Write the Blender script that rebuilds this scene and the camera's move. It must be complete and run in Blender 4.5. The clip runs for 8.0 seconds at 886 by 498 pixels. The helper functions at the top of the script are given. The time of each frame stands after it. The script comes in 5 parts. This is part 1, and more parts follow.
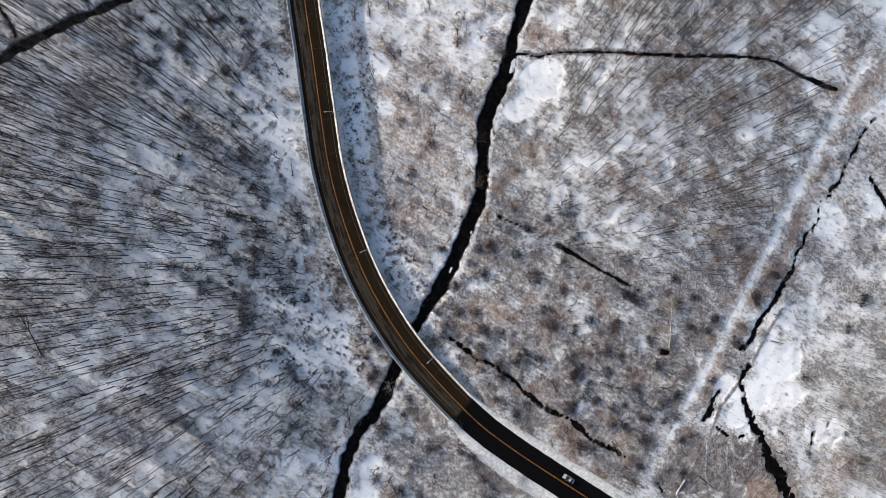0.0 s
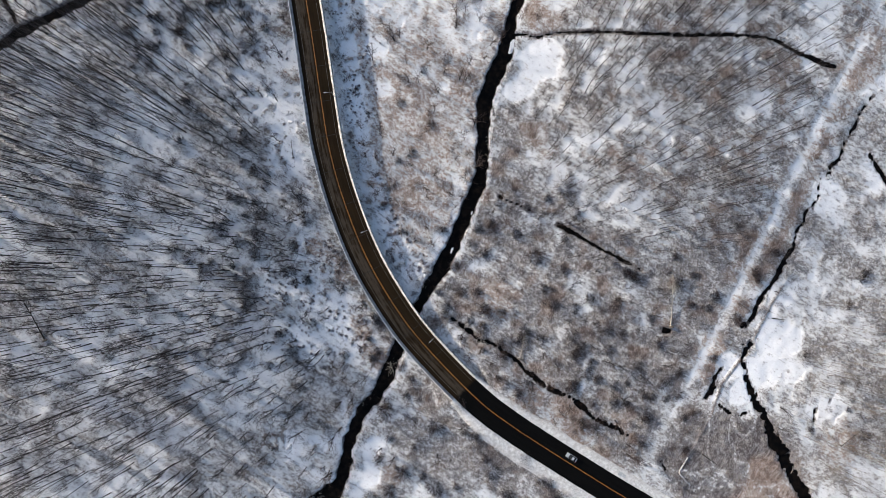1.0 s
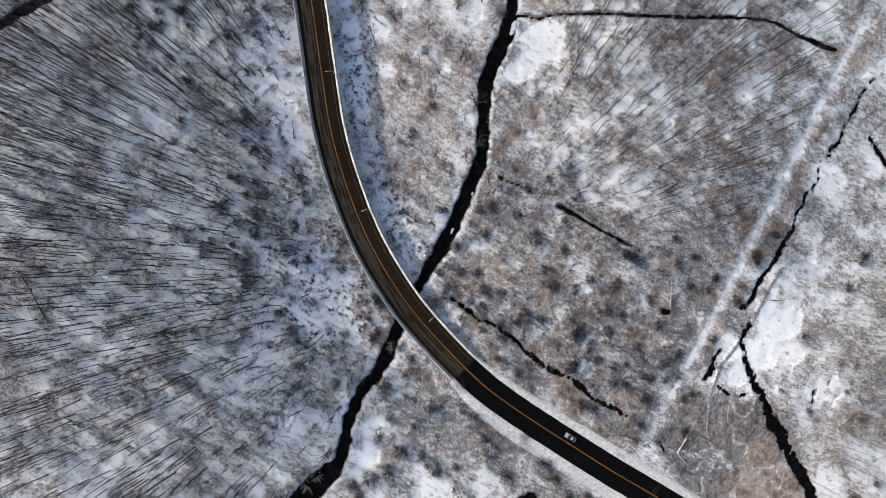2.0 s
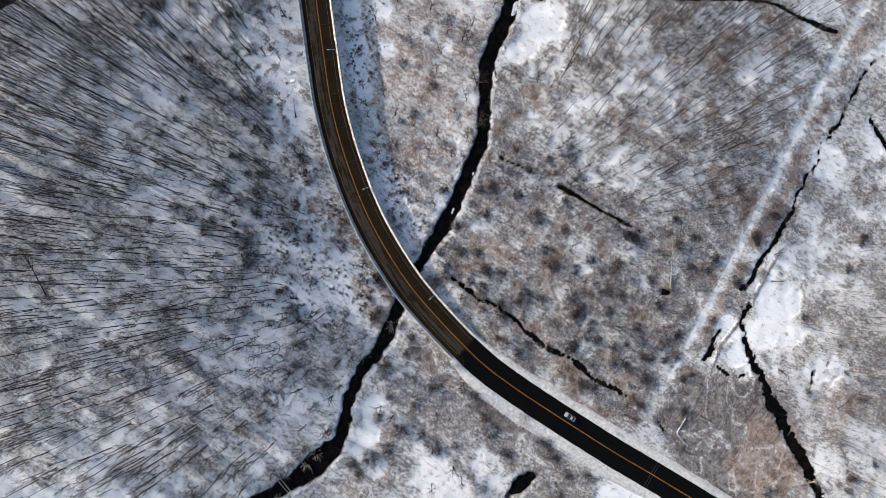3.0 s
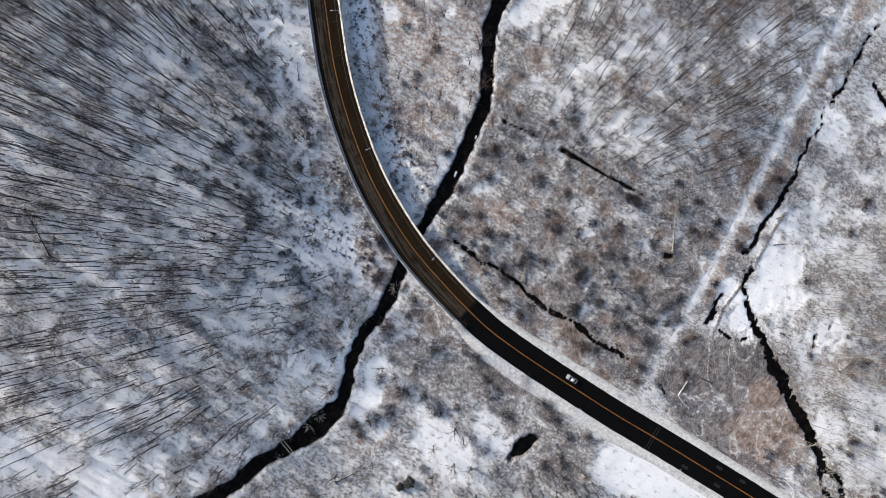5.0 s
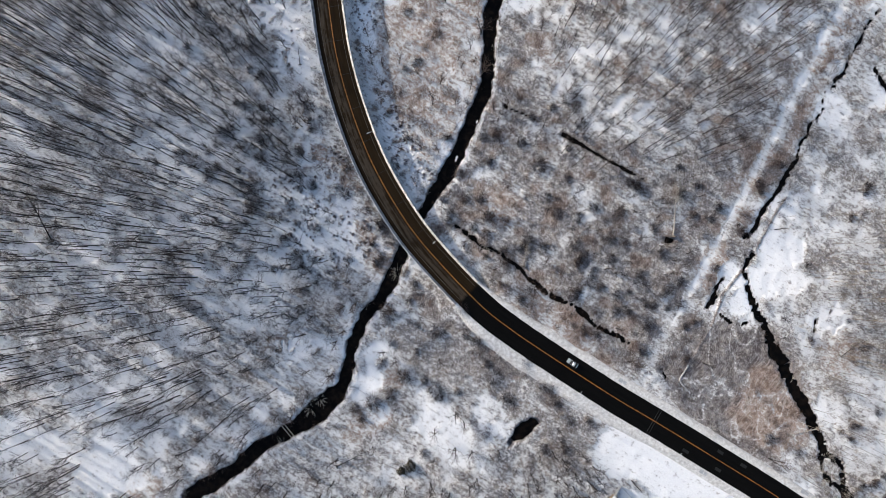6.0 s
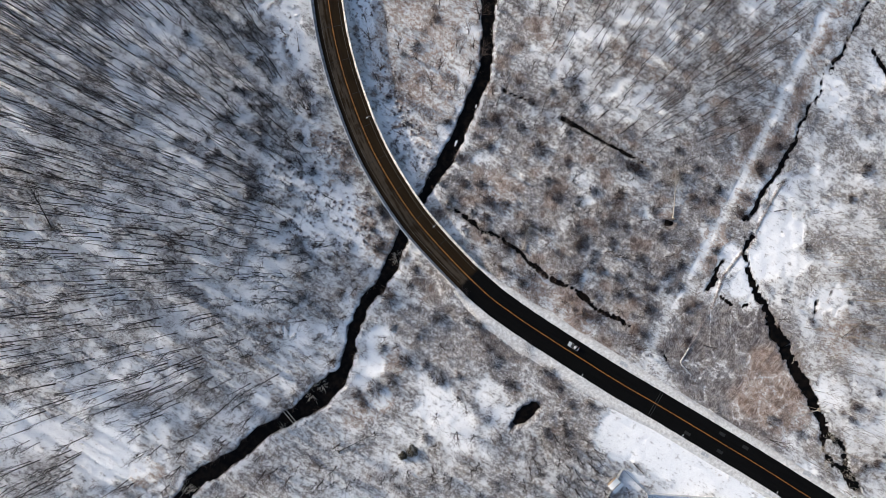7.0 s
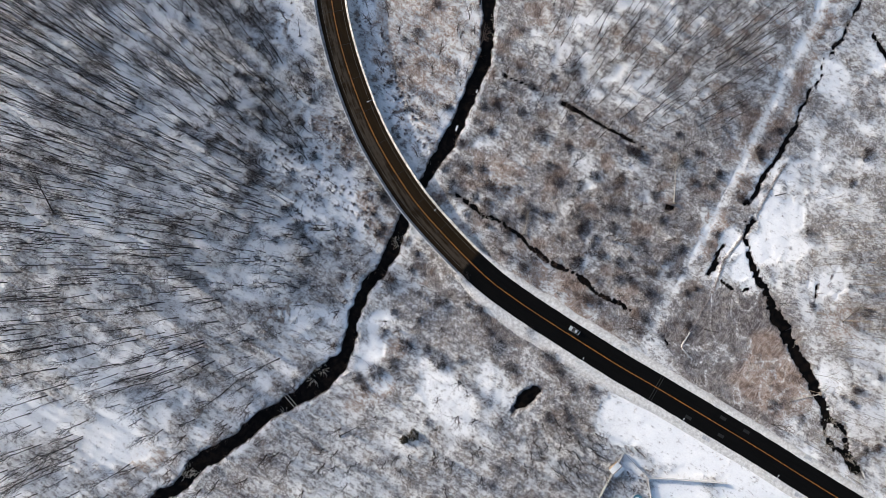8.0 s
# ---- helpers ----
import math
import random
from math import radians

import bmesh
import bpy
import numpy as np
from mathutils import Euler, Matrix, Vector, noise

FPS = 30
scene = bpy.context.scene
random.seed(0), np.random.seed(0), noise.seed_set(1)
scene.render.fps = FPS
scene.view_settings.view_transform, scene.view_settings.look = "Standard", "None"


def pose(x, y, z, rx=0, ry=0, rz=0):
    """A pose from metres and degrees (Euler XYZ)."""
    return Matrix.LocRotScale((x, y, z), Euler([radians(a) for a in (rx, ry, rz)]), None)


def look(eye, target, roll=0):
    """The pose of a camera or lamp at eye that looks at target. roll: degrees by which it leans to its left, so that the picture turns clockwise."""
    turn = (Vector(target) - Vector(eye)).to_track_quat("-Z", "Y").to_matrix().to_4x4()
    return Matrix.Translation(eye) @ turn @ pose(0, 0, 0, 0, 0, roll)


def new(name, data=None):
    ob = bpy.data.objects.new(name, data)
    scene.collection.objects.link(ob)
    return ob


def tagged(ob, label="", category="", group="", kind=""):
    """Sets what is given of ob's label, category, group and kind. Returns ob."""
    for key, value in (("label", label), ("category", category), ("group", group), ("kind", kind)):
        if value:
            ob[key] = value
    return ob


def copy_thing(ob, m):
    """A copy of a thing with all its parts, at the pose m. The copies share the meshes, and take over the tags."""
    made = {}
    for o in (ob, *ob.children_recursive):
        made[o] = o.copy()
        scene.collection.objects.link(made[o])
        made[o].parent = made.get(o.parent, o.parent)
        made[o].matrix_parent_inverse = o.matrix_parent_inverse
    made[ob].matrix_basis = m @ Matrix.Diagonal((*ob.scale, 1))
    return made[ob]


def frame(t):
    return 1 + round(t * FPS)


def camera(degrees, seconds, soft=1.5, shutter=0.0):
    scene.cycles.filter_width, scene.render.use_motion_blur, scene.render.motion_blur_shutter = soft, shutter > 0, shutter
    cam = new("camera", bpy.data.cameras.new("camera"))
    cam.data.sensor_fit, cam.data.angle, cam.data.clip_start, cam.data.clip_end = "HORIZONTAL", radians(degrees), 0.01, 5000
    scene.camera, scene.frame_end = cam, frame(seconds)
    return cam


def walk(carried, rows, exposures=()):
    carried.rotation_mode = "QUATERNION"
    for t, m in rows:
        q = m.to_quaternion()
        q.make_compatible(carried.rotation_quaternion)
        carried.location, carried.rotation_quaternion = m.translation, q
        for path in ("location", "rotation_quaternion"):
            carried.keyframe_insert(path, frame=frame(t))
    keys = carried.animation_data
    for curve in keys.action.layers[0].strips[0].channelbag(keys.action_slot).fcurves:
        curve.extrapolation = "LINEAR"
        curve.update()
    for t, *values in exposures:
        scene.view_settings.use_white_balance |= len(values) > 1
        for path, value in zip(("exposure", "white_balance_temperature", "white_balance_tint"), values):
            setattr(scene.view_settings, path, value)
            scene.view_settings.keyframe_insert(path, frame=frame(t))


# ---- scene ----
cam = camera(76.0, 8.0, soft=0.45)
PATH = [
    (0, (0.013, -0.119, 220.149), (0.01, -0.037, 218.151), -1.9),
    (0.5, (-0.193, -4.012, 220.163), (-0.196, -3.928, 218.165), -2.1),
    (1, (-0.388, -7.876, 220.165), (-0.391, -7.792, 218.167), -2.4),
    (1.5, (-0.561, -11.702, 220.16), (-0.563, -11.618, 218.162), -1.6),
    (3, (-0.98, -23.019, 220.289), (-0.981, -22.939, 218.291), -0.5),
    (3.5, (-1.08, -26.627, 220.292), (-1.081, -26.551, 218.293), -0.9),
    (4, (-1.161, -30.08, 220.272), (-1.164, -30.007, 218.273), -2.6),
    (4.5, (-1.204, -33.385, 220.247), (-1.209, -33.313, 218.248), -3.6),
    (6, (-1.328, -42.884, 220.141), (-1.337, -42.81, 218.143), -6.5),
    (6.5, (-1.353, -46.033, 220.107), (-1.362, -45.957, 218.109), -6.3),
    (7, (-1.39, -49.208, 220.084), (-1.399, -49.131, 218.086), -6.7),
    (7.5, (-1.454, -52.424, 220.078), (-1.465, -52.345, 218.079), -7.7),
    (8, (-1.538, -55.666, 220.093), (-1.549, -55.585, 218.095), -7.8),
]
walk(cam, [(t, look(eye, target, roll)) for t, eye, target, roll in PATH], [(0.0, 0.46, 6110, 9.0), (8.0, 0.46, 6110, 9.0)])
# ---------------------------------------------------------------- light
SUN_TURN, SUN_UP = 301.0, 20.0   # degrees clockwise from +y, and above the horizon
to_sun = Vector((math.sin(radians(SUN_TURN)) * math.cos(radians(SUN_UP)), math.cos(radians(SUN_TURN)) * math.cos(radians(SUN_UP)), math.sin(radians(SUN_UP))))
world = bpy.data.worlds.new("winter_sky")
scene.world = world
world.use_nodes = True
sky = world.node_tree.nodes.new("ShaderNodeTexSky")
sky.sky_type, sky.sun_disc = "NISHITA", False
sky.dust_density = 3.0
sky.sun_elevation, sky.sun_rotation = radians(SUN_UP), radians(SUN_TURN)
back = world.node_tree.nodes["Background"]
back.inputs["Strength"].default_value = 0.15
world.node_tree.links.new(sky.outputs["Color"], back.inputs["Color"])
sun_data = bpy.data.lights.new("sun", "SUN")
sun_data.energy, sun_data.angle, sun_data.color = 3.05, radians(0.5), (1.0, 0.87, 0.72)
sun = new("sun", sun_data)
sun.matrix_world = look(to_sun * 400, (0, 0, 0))


# ---------------------------------------------------------------- materials
def material(name, rough=0.9, metal=0.0):
    mat = bpy.data.materials.new(name)
    mat.use_nodes = True
    nt = mat.node_tree
    bsdf = nt.nodes["Principled BSDF"]
    bsdf.inputs["Roughness"].default_value = rough
    bsdf.inputs["Metallic"].default_value = metal
    return mat, nt, bsdf


def node(nt, kind, **values):
    n = nt.nodes.new(kind)
    for key, value in values.items():
        n.inputs[key.replace("_", " ")].default_value = value
    return n


def mix_colour(nt, fac, a, b):
    m = nt.nodes.new("ShaderNodeMix")
    m.data_type = "RGBA"
    for sock, v in ((m.inputs[0], fac), (m.inputs[6], a), (m.inputs[7], b)):
        if isinstance(v, (tuple, float, int)):
            sock.default_value = (*v, 1) if isinstance(v, tuple) else v
        else:
            nt.links.new(v, sock)
    return m.outputs[2]


def maths(nt, op, a, b=0.5, clamp=False):
    m = nt.nodes.new("ShaderNodeMath")
    m.operation, m.use_clamp = op, clamp
    for sock, v in ((m.inputs[0], a), (m.inputs[1], b)):
        if isinstance(v, (float, int)):
            sock.default_value = v
        else:
            nt.links.new(v, sock)
    return m.outputs[0]


def step(nt, value, lo, hi):
    m = nt.nodes.new("ShaderNodeMapRange")
    m.interpolation_type = "SMOOTHSTEP"
    for sock, v in ((m.inputs["Value"], value), (m.inputs["From Min"], lo), (m.inputs["From Max"], hi)):
        if isinstance(v, (float, int)):
            sock.default_value = v
        else:
            nt.links.new(v, sock)
    return m.outputs[0]


def grain(nt, scale, detail=4.0, rough=0.6, space="Object", stretch=None):
    tc = nt.nodes.new("ShaderNodeTexCoord")
    n = node(nt, "ShaderNodeTexNoise", Scale=scale, Detail=detail, Roughness=rough)
    src = tc.outputs[space]
    if stretch:
        mp = nt.nodes.new("ShaderNodeMapping")
        mp.inputs["Scale"].default_value = stretch
        nt.links.new(src, mp.inputs["Vector"])
        src = mp.outputs["Vector"]
    nt.links.new(src, n.inputs["Vector"])
    return n.outputs["Fac"]


def attribute(nt, name):
    a = nt.nodes.new("ShaderNodeAttribute")
    a.attribute_name = name
    return a.outputs["Fac"]


def bump(nt, bsdf, height, strength=0.5, distance=0.1):
    b = node(nt, "ShaderNodeBump", Strength=strength, Distance=distance)
    nt.links.new(height, b.inputs["Height"])
    nt.links.new(b.outputs["Normal"], bsdf.inputs["Normal"])


def mottled(name, a, b, scale=1.5, rough=0.9, metal=0.0, bumps=0.3, depth=0.03, fine=9.0):
    """Two colours, mixed by coarse and fine grain, with relief."""
    mat, nt, bsdf = material(name, rough, metal)
    g1, g2 = grain(nt, scale), grain(nt, scale * fine)
    f = maths(nt, "ADD", maths(nt, "MULTIPLY", g1, 0.6), maths(nt, "MULTIPLY", g2, 0.4))
    nt.links.new(mix_colour(nt, step(nt, f, 0.35, 0.65), a, b), bsdf.inputs["Base Color"])
    bump(nt, bsdf, g2, bumps, depth)
    return mat


def ground_material():
    """Snow, with dead grass, leaf litter and low brush showing through it where the attribute 'veg' says how thickly it grows."""
    mat, nt, bsdf = material("snowy_ground", 0.85)
    veg, warm = attribute(nt, "veg"), attribute(nt, "warm")
    coarse, mid, fine, tiny = grain(nt, 0.10, 4), grain(nt, 0.42, 7, 0.72), grain(nt, 1.7, 6, 0.75), grain(nt, 6.0, 3)
    warp = nt.nodes.new("ShaderNodeVectorRotate")
    warp.rotation_type = "Z_AXIS"
    place = nt.nodes.new("ShaderNodeTexCoord")
    nt.links.new(place.outputs["Object"], warp.inputs["Vector"])
    nt.links.new(maths(nt, "MULTIPLY", grain(nt, 0.035, 1), 0.35), warp.inputs["Angle"])
    thin = nt.nodes.new("ShaderNodeMapping")
    thin.inputs["Scale"].default_value = (3.0, 0.7, 1)
    nt.links.new(warp.outputs["Vector"], thin.inputs["Vector"])
    fibre = node(nt, "ShaderNodeTexNoise", Scale=1.1, Detail=6.0, Roughness=0.78)
    nt.links.new(thin.outputs["Vector"], fibre.inputs["Vector"])
    blades = fibre.outputs["Fac"]
    # snow and stubble streaked along the sun's line, painting shadow streaks into the colour
    down_sun = nt.nodes.new("ShaderNodeMapping")
    down_sun.vector_type = "TEXTURE"
    down_sun.inputs["Rotation"].default_value = (0, 0, radians(-31))
    down_sun.inputs["Scale"].default_value = (2.3, 0.95, 1)
    nt.links.new(place.outputs["Object"], down_sun.inputs["Vector"])
    shade_streaks = node(nt, "ShaderNodeTexNoise", Scale=0.8, Detail=5.0, Roughness=0.66, Distortion=0.5)
    nt.links.new(down_sun.outputs["Vector"], shade_streaks.inputs["Vector"])
    shade_streaks = shade_streaks.outputs["Fac"]
    # brush: soft clouds of fine stems (with the painted shade streaks); straw: pale grass standing in them; litter:
    # dark clumps; specks: single stems and leaves
    specks, tone, straw = grain(nt, 1.6, 5, 0.75), grain(nt, 0.14, 5, 0.6), grain(nt, 0.30, 6, 0.7)
    cloud = maths(nt, "ADD", maths(nt, "MULTIPLY", maths(nt, "SUBTRACT", mid, 0.5), 2.0), maths(nt, "MULTIPLY", maths(nt, "SUBTRACT", shade_streaks, 0.5), 2.2))
    cloud = maths(nt, "ADD", veg, maths(nt, "ADD", cloud, maths(nt, "MULTIPLY", maths(nt, "SUBTRACT", fine, 0.5), 1.3)))
    flecks = maths(nt, "MULTIPLY", step(nt, grain(nt, 0.95, 3, 0.6), 0.53, 0.60), 0.66)
    stems = maths(nt, "ADD", maths(nt, "MULTIPLY", step(nt, blades, 0.34, 0.66), 0.34), 0.66)
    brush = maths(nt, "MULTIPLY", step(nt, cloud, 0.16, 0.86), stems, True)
    f = maths(nt, "ADD", maths(nt, "MULTIPLY", mid, 0.5), maths(nt, "ADD", maths(nt, "MULTIPLY", fine, 0.2), maths(nt, "MULTIPLY", blades, 0.3)))
    edge = maths(nt, "SUBTRACT", 0.63, maths(nt, "MULTIPLY", veg, 0.16))
    cover = maths(nt, "MULTIPLY", step(nt, f, edge, maths(nt, "ADD", edge, 0.12)), 0.9)
    dots = maths(nt, "MULTIPLY", step(nt, specks, 0.58, 0.70), maths(nt, "MULTIPLY", step(nt, veg, 0.0, 0.5), 0.62))
    cover = maths(nt, "MAXIMUM", cover, dots)
    dark = mix_colour(nt, tiny, (0.030, 0.023, 0.024), (0.104, 0.082, 0.082))
    tan = mix_colour(nt, tiny, (0.074, 0.043, 0.032), (0.27, 0.18, 0.128))
    litter = mix_colour(nt, maths(nt, "MULTIPLY", warm, step(nt, coarse, 0.2, 0.6), True), dark, tan)
    grey = mix_colour(nt, step(nt, tone, 0.38, 0.62), (0.080, 0.067, 0.080), (0.120, 0.087, 0.074))
    # warm end: reddish brown growth, lightened with the cream tint of sunlight
    haze = mix_colour(nt, maths(nt, "MULTIPLY", warm, 0.85), grey, (0.36, 0.222, 0.150))
    pale = mix_colour(nt, specks, (0.20, 0.155, 0.115), (0.56, 0.48, 0.38))
    haze = mix_colour(nt, maths(nt, "MULTIPLY", step(nt, straw, 0.46, 0.66), 0.62), haze, pale)
    snow = mix_colour(nt, step(nt, fine, 0.3, 0.7), (0.83, 0.835, 0.85), (0.94, 0.94, 0.94))
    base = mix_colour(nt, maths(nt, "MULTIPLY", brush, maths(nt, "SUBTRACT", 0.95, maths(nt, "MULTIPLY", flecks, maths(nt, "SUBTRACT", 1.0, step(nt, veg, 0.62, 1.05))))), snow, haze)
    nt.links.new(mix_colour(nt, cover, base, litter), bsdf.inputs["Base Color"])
    rise = maths(nt, "ADD", maths(nt, "MULTIPLY", mid, 0.5), maths(nt, "ADD", fine, maths(nt, "MULTIPLY", specks, 0.35)))
    rise = maths(nt, "MULTIPLY", maths(nt, "ADD", rise, maths(nt, "MULTIPLY", brush, 0.3)), maths(nt, "ADD", 0.24, maths(nt, "MULTIPLY", step(nt, veg, 0.05, 0.5), 0.76)))
    bump(nt, bsdf, rise, 1.0, 0.9)
    return mat


def bark_material(name, a, b):
    mat, nt, bsdf = material(name, 0.9)
    info = nt.nodes.new("ShaderNodeObjectInfo")
    f = maths(nt, "ADD", maths(nt, "MULTIPLY", attribute(nt, "tone"), 0.6), maths(nt, "MULTIPLY", info.outputs["Random"], 0.4))
    g = grain(nt, 3.0, 4, stretch=(1, 1, 0.3))
    f = maths(nt, "ADD", maths(nt, "MULTIPLY", f, 0.7), maths(nt, "MULTIPLY", g, 0.3), True)
    nt.links.new(mix_colour(nt, f, a, b), bsdf.inputs["Base Color"])
    return mat


def asphalt_material():
    """Old concrete deck, wet and brown, and newer black asphalt: 'deck' says which; 'lat' is the distance from the middle line."""
    mat, nt, bsdf = material("road_surface", 0.8)
    bsdf.inputs["Specular IOR Level"].default_value = 0.02
    deck, lat, run = attribute(nt, "deck"), attribute(nt, "lat"), attribute(nt, "run")
    along = nt.nodes.new("ShaderNodeCombineXYZ")
    nt.links.new(maths(nt, "MULTIPLY", lat, 0.9), along.inputs[0])
    nt.links.new(maths(nt, "MULTIPLY", run, 0.07), along.inputs[1])
    streak = node(nt, "ShaderNodeTexNoise", Scale=1.0, Detail=6.0, Roughness=0.65)
    nt.links.new(along.outputs[0], streak.inputs["Vector"])
    streak = streak.outputs["Fac"]
    big, mid, fine = grain(nt, 0.07, 3), grain(nt, 0.5, 5, 0.65), grain(nt, 7, 3)
    black = mix_colour(nt, maths(nt, "MULTIPLY", streak, fine), (0.0014, 0.0016, 0.0017), (0.0125, 0.0122, 0.0122))
    brown = mix_colour(nt, streak, (0.0072, 0.0046, 0.0026), (0.029, 0.0195, 0.0112))
    worn = mix_colour(nt, fine, (0.042, 0.034, 0.026), (0.075, 0.062, 0.048))
    left = maths(nt, "MULTIPLY", step(nt, lat, 0.4, 1.2), step(nt, maths(nt, "ADD", maths(nt, "MULTIPLY", streak, 0.8), maths(nt, "MULTIPLY", maths(nt, "ADD", mid, big), 0.25)), 0.55, 0.72))
    left = maths(nt, "MULTIPLY", left, maths(nt, "SUBTRACT", 1.0, step(nt, lat, 3.6, 4.6)))
    brown = mix_colour(nt, maths(nt, "MULTIPLY", left, 0.75), brown, worn)
    nt.links.new(mix_colour(nt, deck, black, brown), bsdf.inputs["Base Color"])
    bump(nt, bsdf, fine, 0.2, 0.02)
    return mat


def water_material():
    mat, nt, bsdf = material("dark_water", 0.12)
    g = grain(nt, 0.5, 4)
    nt.links.new(mix_colour(nt, step(nt, g, 0.4, 0.75), (0.002, 0.002, 0.002), (0.011, 0.008, 0.006)), bsdf.inputs["Base Color"])
    bsdf.inputs["IOR"].default_value = 1.33
    bsdf.inputs["Specular IOR Level"].default_value = 0.1
    bump(nt, bsdf, grain(nt, 2.0, 3), 0.15, 0.05)
    return mat


def plain(name, colour, rough=0.5, metal=0.0):
    mat, nt, bsdf = material(name, rough, metal)
    g = grain(nt, 4.0, 4)
    a, b = tuple(c * 0.85 for c in colour), tuple(min(1, c * 1.12) for c in colour)
    nt.links.new(mix_colour(nt, g, a, b), bsdf.inputs["Base Color"])
    return mat


GROUND = ground_material()
ASPHALT = asphalt_material()
WATER = water_material()
BARK = bark_material("grey_bark", (0.012, 0.009, 0.009), (0.056, 0.042, 0.038))
TWIG = bark_material("brown_twigs", (0.048, 0.031, 0.026), (0.17, 0.112, 0.085))
DARK_TWIG = bark_material("dark_twigs", (0.024, 0.018, 0.019), (0.085, 0.060, 0.054))
# bark seen on its lit side: sunlight put into a lighter tan
SUNLIT_BARK = bark_material("sunlit_tan_bark", (0.10, 0.083, 0.068), (0.27, 0.23, 0.19))
REED = bark_material("red_brown_stems", (0.10, 0.066, 0.056), (0.30, 0.215, 0.165))
TUSSOCK = bark_material("red_brown_tufts", (0.062, 0.042, 0.040), (0.17, 0.115, 0.10))
PALE = bark_material("pale_bark", (0.34, 0.31, 0.27), (0.60, 0.57, 0.52))
SNOW = mottled("snow", (0.72, 0.74, 0.77), (0.86, 0.86, 0.86), 0.8, 0.85, bumps=0.6, depth=0.25)
VERGE = mottled("sandy_snow", (0.47, 0.445, 0.42), (0.78, 0.765, 0.74), 0.9, 0.9, bumps=0.4, depth=0.08, fine=5.0)
LEDGE = mottled("grey_ploughed_snow", (0.36, 0.35, 0.34), (0.74, 0.74, 0.73), 1.3, 0.9, bumps=0.5, depth=0.12, fine=4.0)
BEIGE = mottled("gritty_beige_snow", (0.34, 0.31, 0.26), (0.86, 0.83, 0.77), 0.9, 0.9, bumps=0.7, depth=0.15, fine=3.0)
# ploughed snow with the parapet's shade put into its grey
SHADED_LEDGE = mottled("shaded_grey_snow", (0.13, 0.12, 0.12), (0.32, 0.30, 0.295), 0.7, 0.9, bumps=0.4, depth=0.1, fine=5.0)
CONCRETE = mottled("weathered_concrete", (0.30, 0.29, 0.28), (0.46, 0.45, 0.43), 0.6)
YELLOW = mottled("worn_yellow_paint", (0.20, 0.075, 0.012), (0.42, 0.17, 0.02), 0.9, 0.7)
WHITE_LINE = mottled("worn_white_paint", (0.02, 0.017, 0.013), (0.12, 0.11, 0.095), 0.7, 0.7)
TAR = mottled("dark_joint_seal", (0.004, 0.0035, 0.003), (0.02, 0.017, 0.014), 1.2)
STEEL = plain("galvanised_steel", (0.55, 0.56, 0.57), 0.4, 0.7)
PATCH = mottled("bare_grey_slab", (0.33, 0.34, 0.35), (0.48, 0.49, 0.50), 1.2)
TIMBER = mottled("weathered_timber", (0.10, 0.085, 0.07), (0.22, 0.19, 0.16), 1.5)
FENCE_PAINT = plain("grey_fence_paint", (0.42, 0.43, 0.45), 0.7)
SIDING = plain("tan_siding", (0.42, 0.33, 0.24), 0.8)


# ---------------------------------------------------------------- mesh helpers
def mesh_of(name, verts, tris=None, quads=None, mat=None, smooth=False, **attrs):
    """A mesh from arrays of corners, triangles and quads, with point attributes."""
    me = bpy.data.meshes.new(name)
    verts = np.asarray(verts, np.float32).reshape(-1, 3)
    tris = np.zeros((0, 3), np.int32) if tris is None else np.asarray(tris, np.int32).reshape(-1, 3)
    quads = np.zeros((0, 4), np.int32) if quads is None else np.asarray(quads, np.int32).reshape(-1, 4)
    me.vertices.add(len(verts))
    me.vertices.foreach_set("co", verts.ravel())
    loops = np.concatenate([tris.ravel(), quads.ravel()])
    starts = np.concatenate([np.arange(len(tris)) * 3, len(tris) * 3 + np.arange(len(quads)) * 4])
    me.loops.add(len(loops))
    me.loops.foreach_set("vertex_index", loops.astype(np.int32))
    me.polygons.add(len(starts))
    me.polygons.foreach_set("loop_start", starts.astype(np.int32))
    if smooth:
        me.polygons.foreach_set("use_smooth", np.ones(len(starts), bool))
    for key, values in attrs.items():
        me.attributes.new(key, "FLOAT", "POINT").data.foreach_set("value", np.asarray(values, np.float32))
    me.update(calc_edges=True)
    if mat:
        me.materials.append(mat)
    return me


def part(name, data, mat, parent, label="", at=None):
    """Links a bmesh or a mesh as ONE object under a thing or a part."""
    if isinstance(data, bmesh.types.BMesh):
        me = bpy.data.meshes.new(name)
        data.to_mesh(me)
        data.free()
        me.materials.append(mat)
        data = me
    ob = new(name, data)
    ob.parent = parent
    if at is not None:
        ob.matrix_basis = at
    if label:
        ob["label"] = label
    return ob


def thing(name, m, label, category, group="", kind=""):
    ob = new(name)
    ob.matrix_basis = m
    return tagged(ob, label, category, group, kind)


def boxed(bm, x0, y0, z0, x1, y1, z1, bevel=0.0):
    got = bmesh.ops.create_cube(bm, size=1)["verts"]
    for v in got:
        v.co = ((x0 + x1) / 2 + v.co.x * (x1 - x0), (y0 + y1) / 2 + v.co.y * (y1 - y0), (z0 + z1) / 2 + v.co.z * (z1 - z0))
    if bevel:
        edges = list({e for v in got for e in v.link_edges})
        bmesh.ops.bevel(bm, geom=edges, offset=bevel, segments=2, affect="EDGES")
    return bm


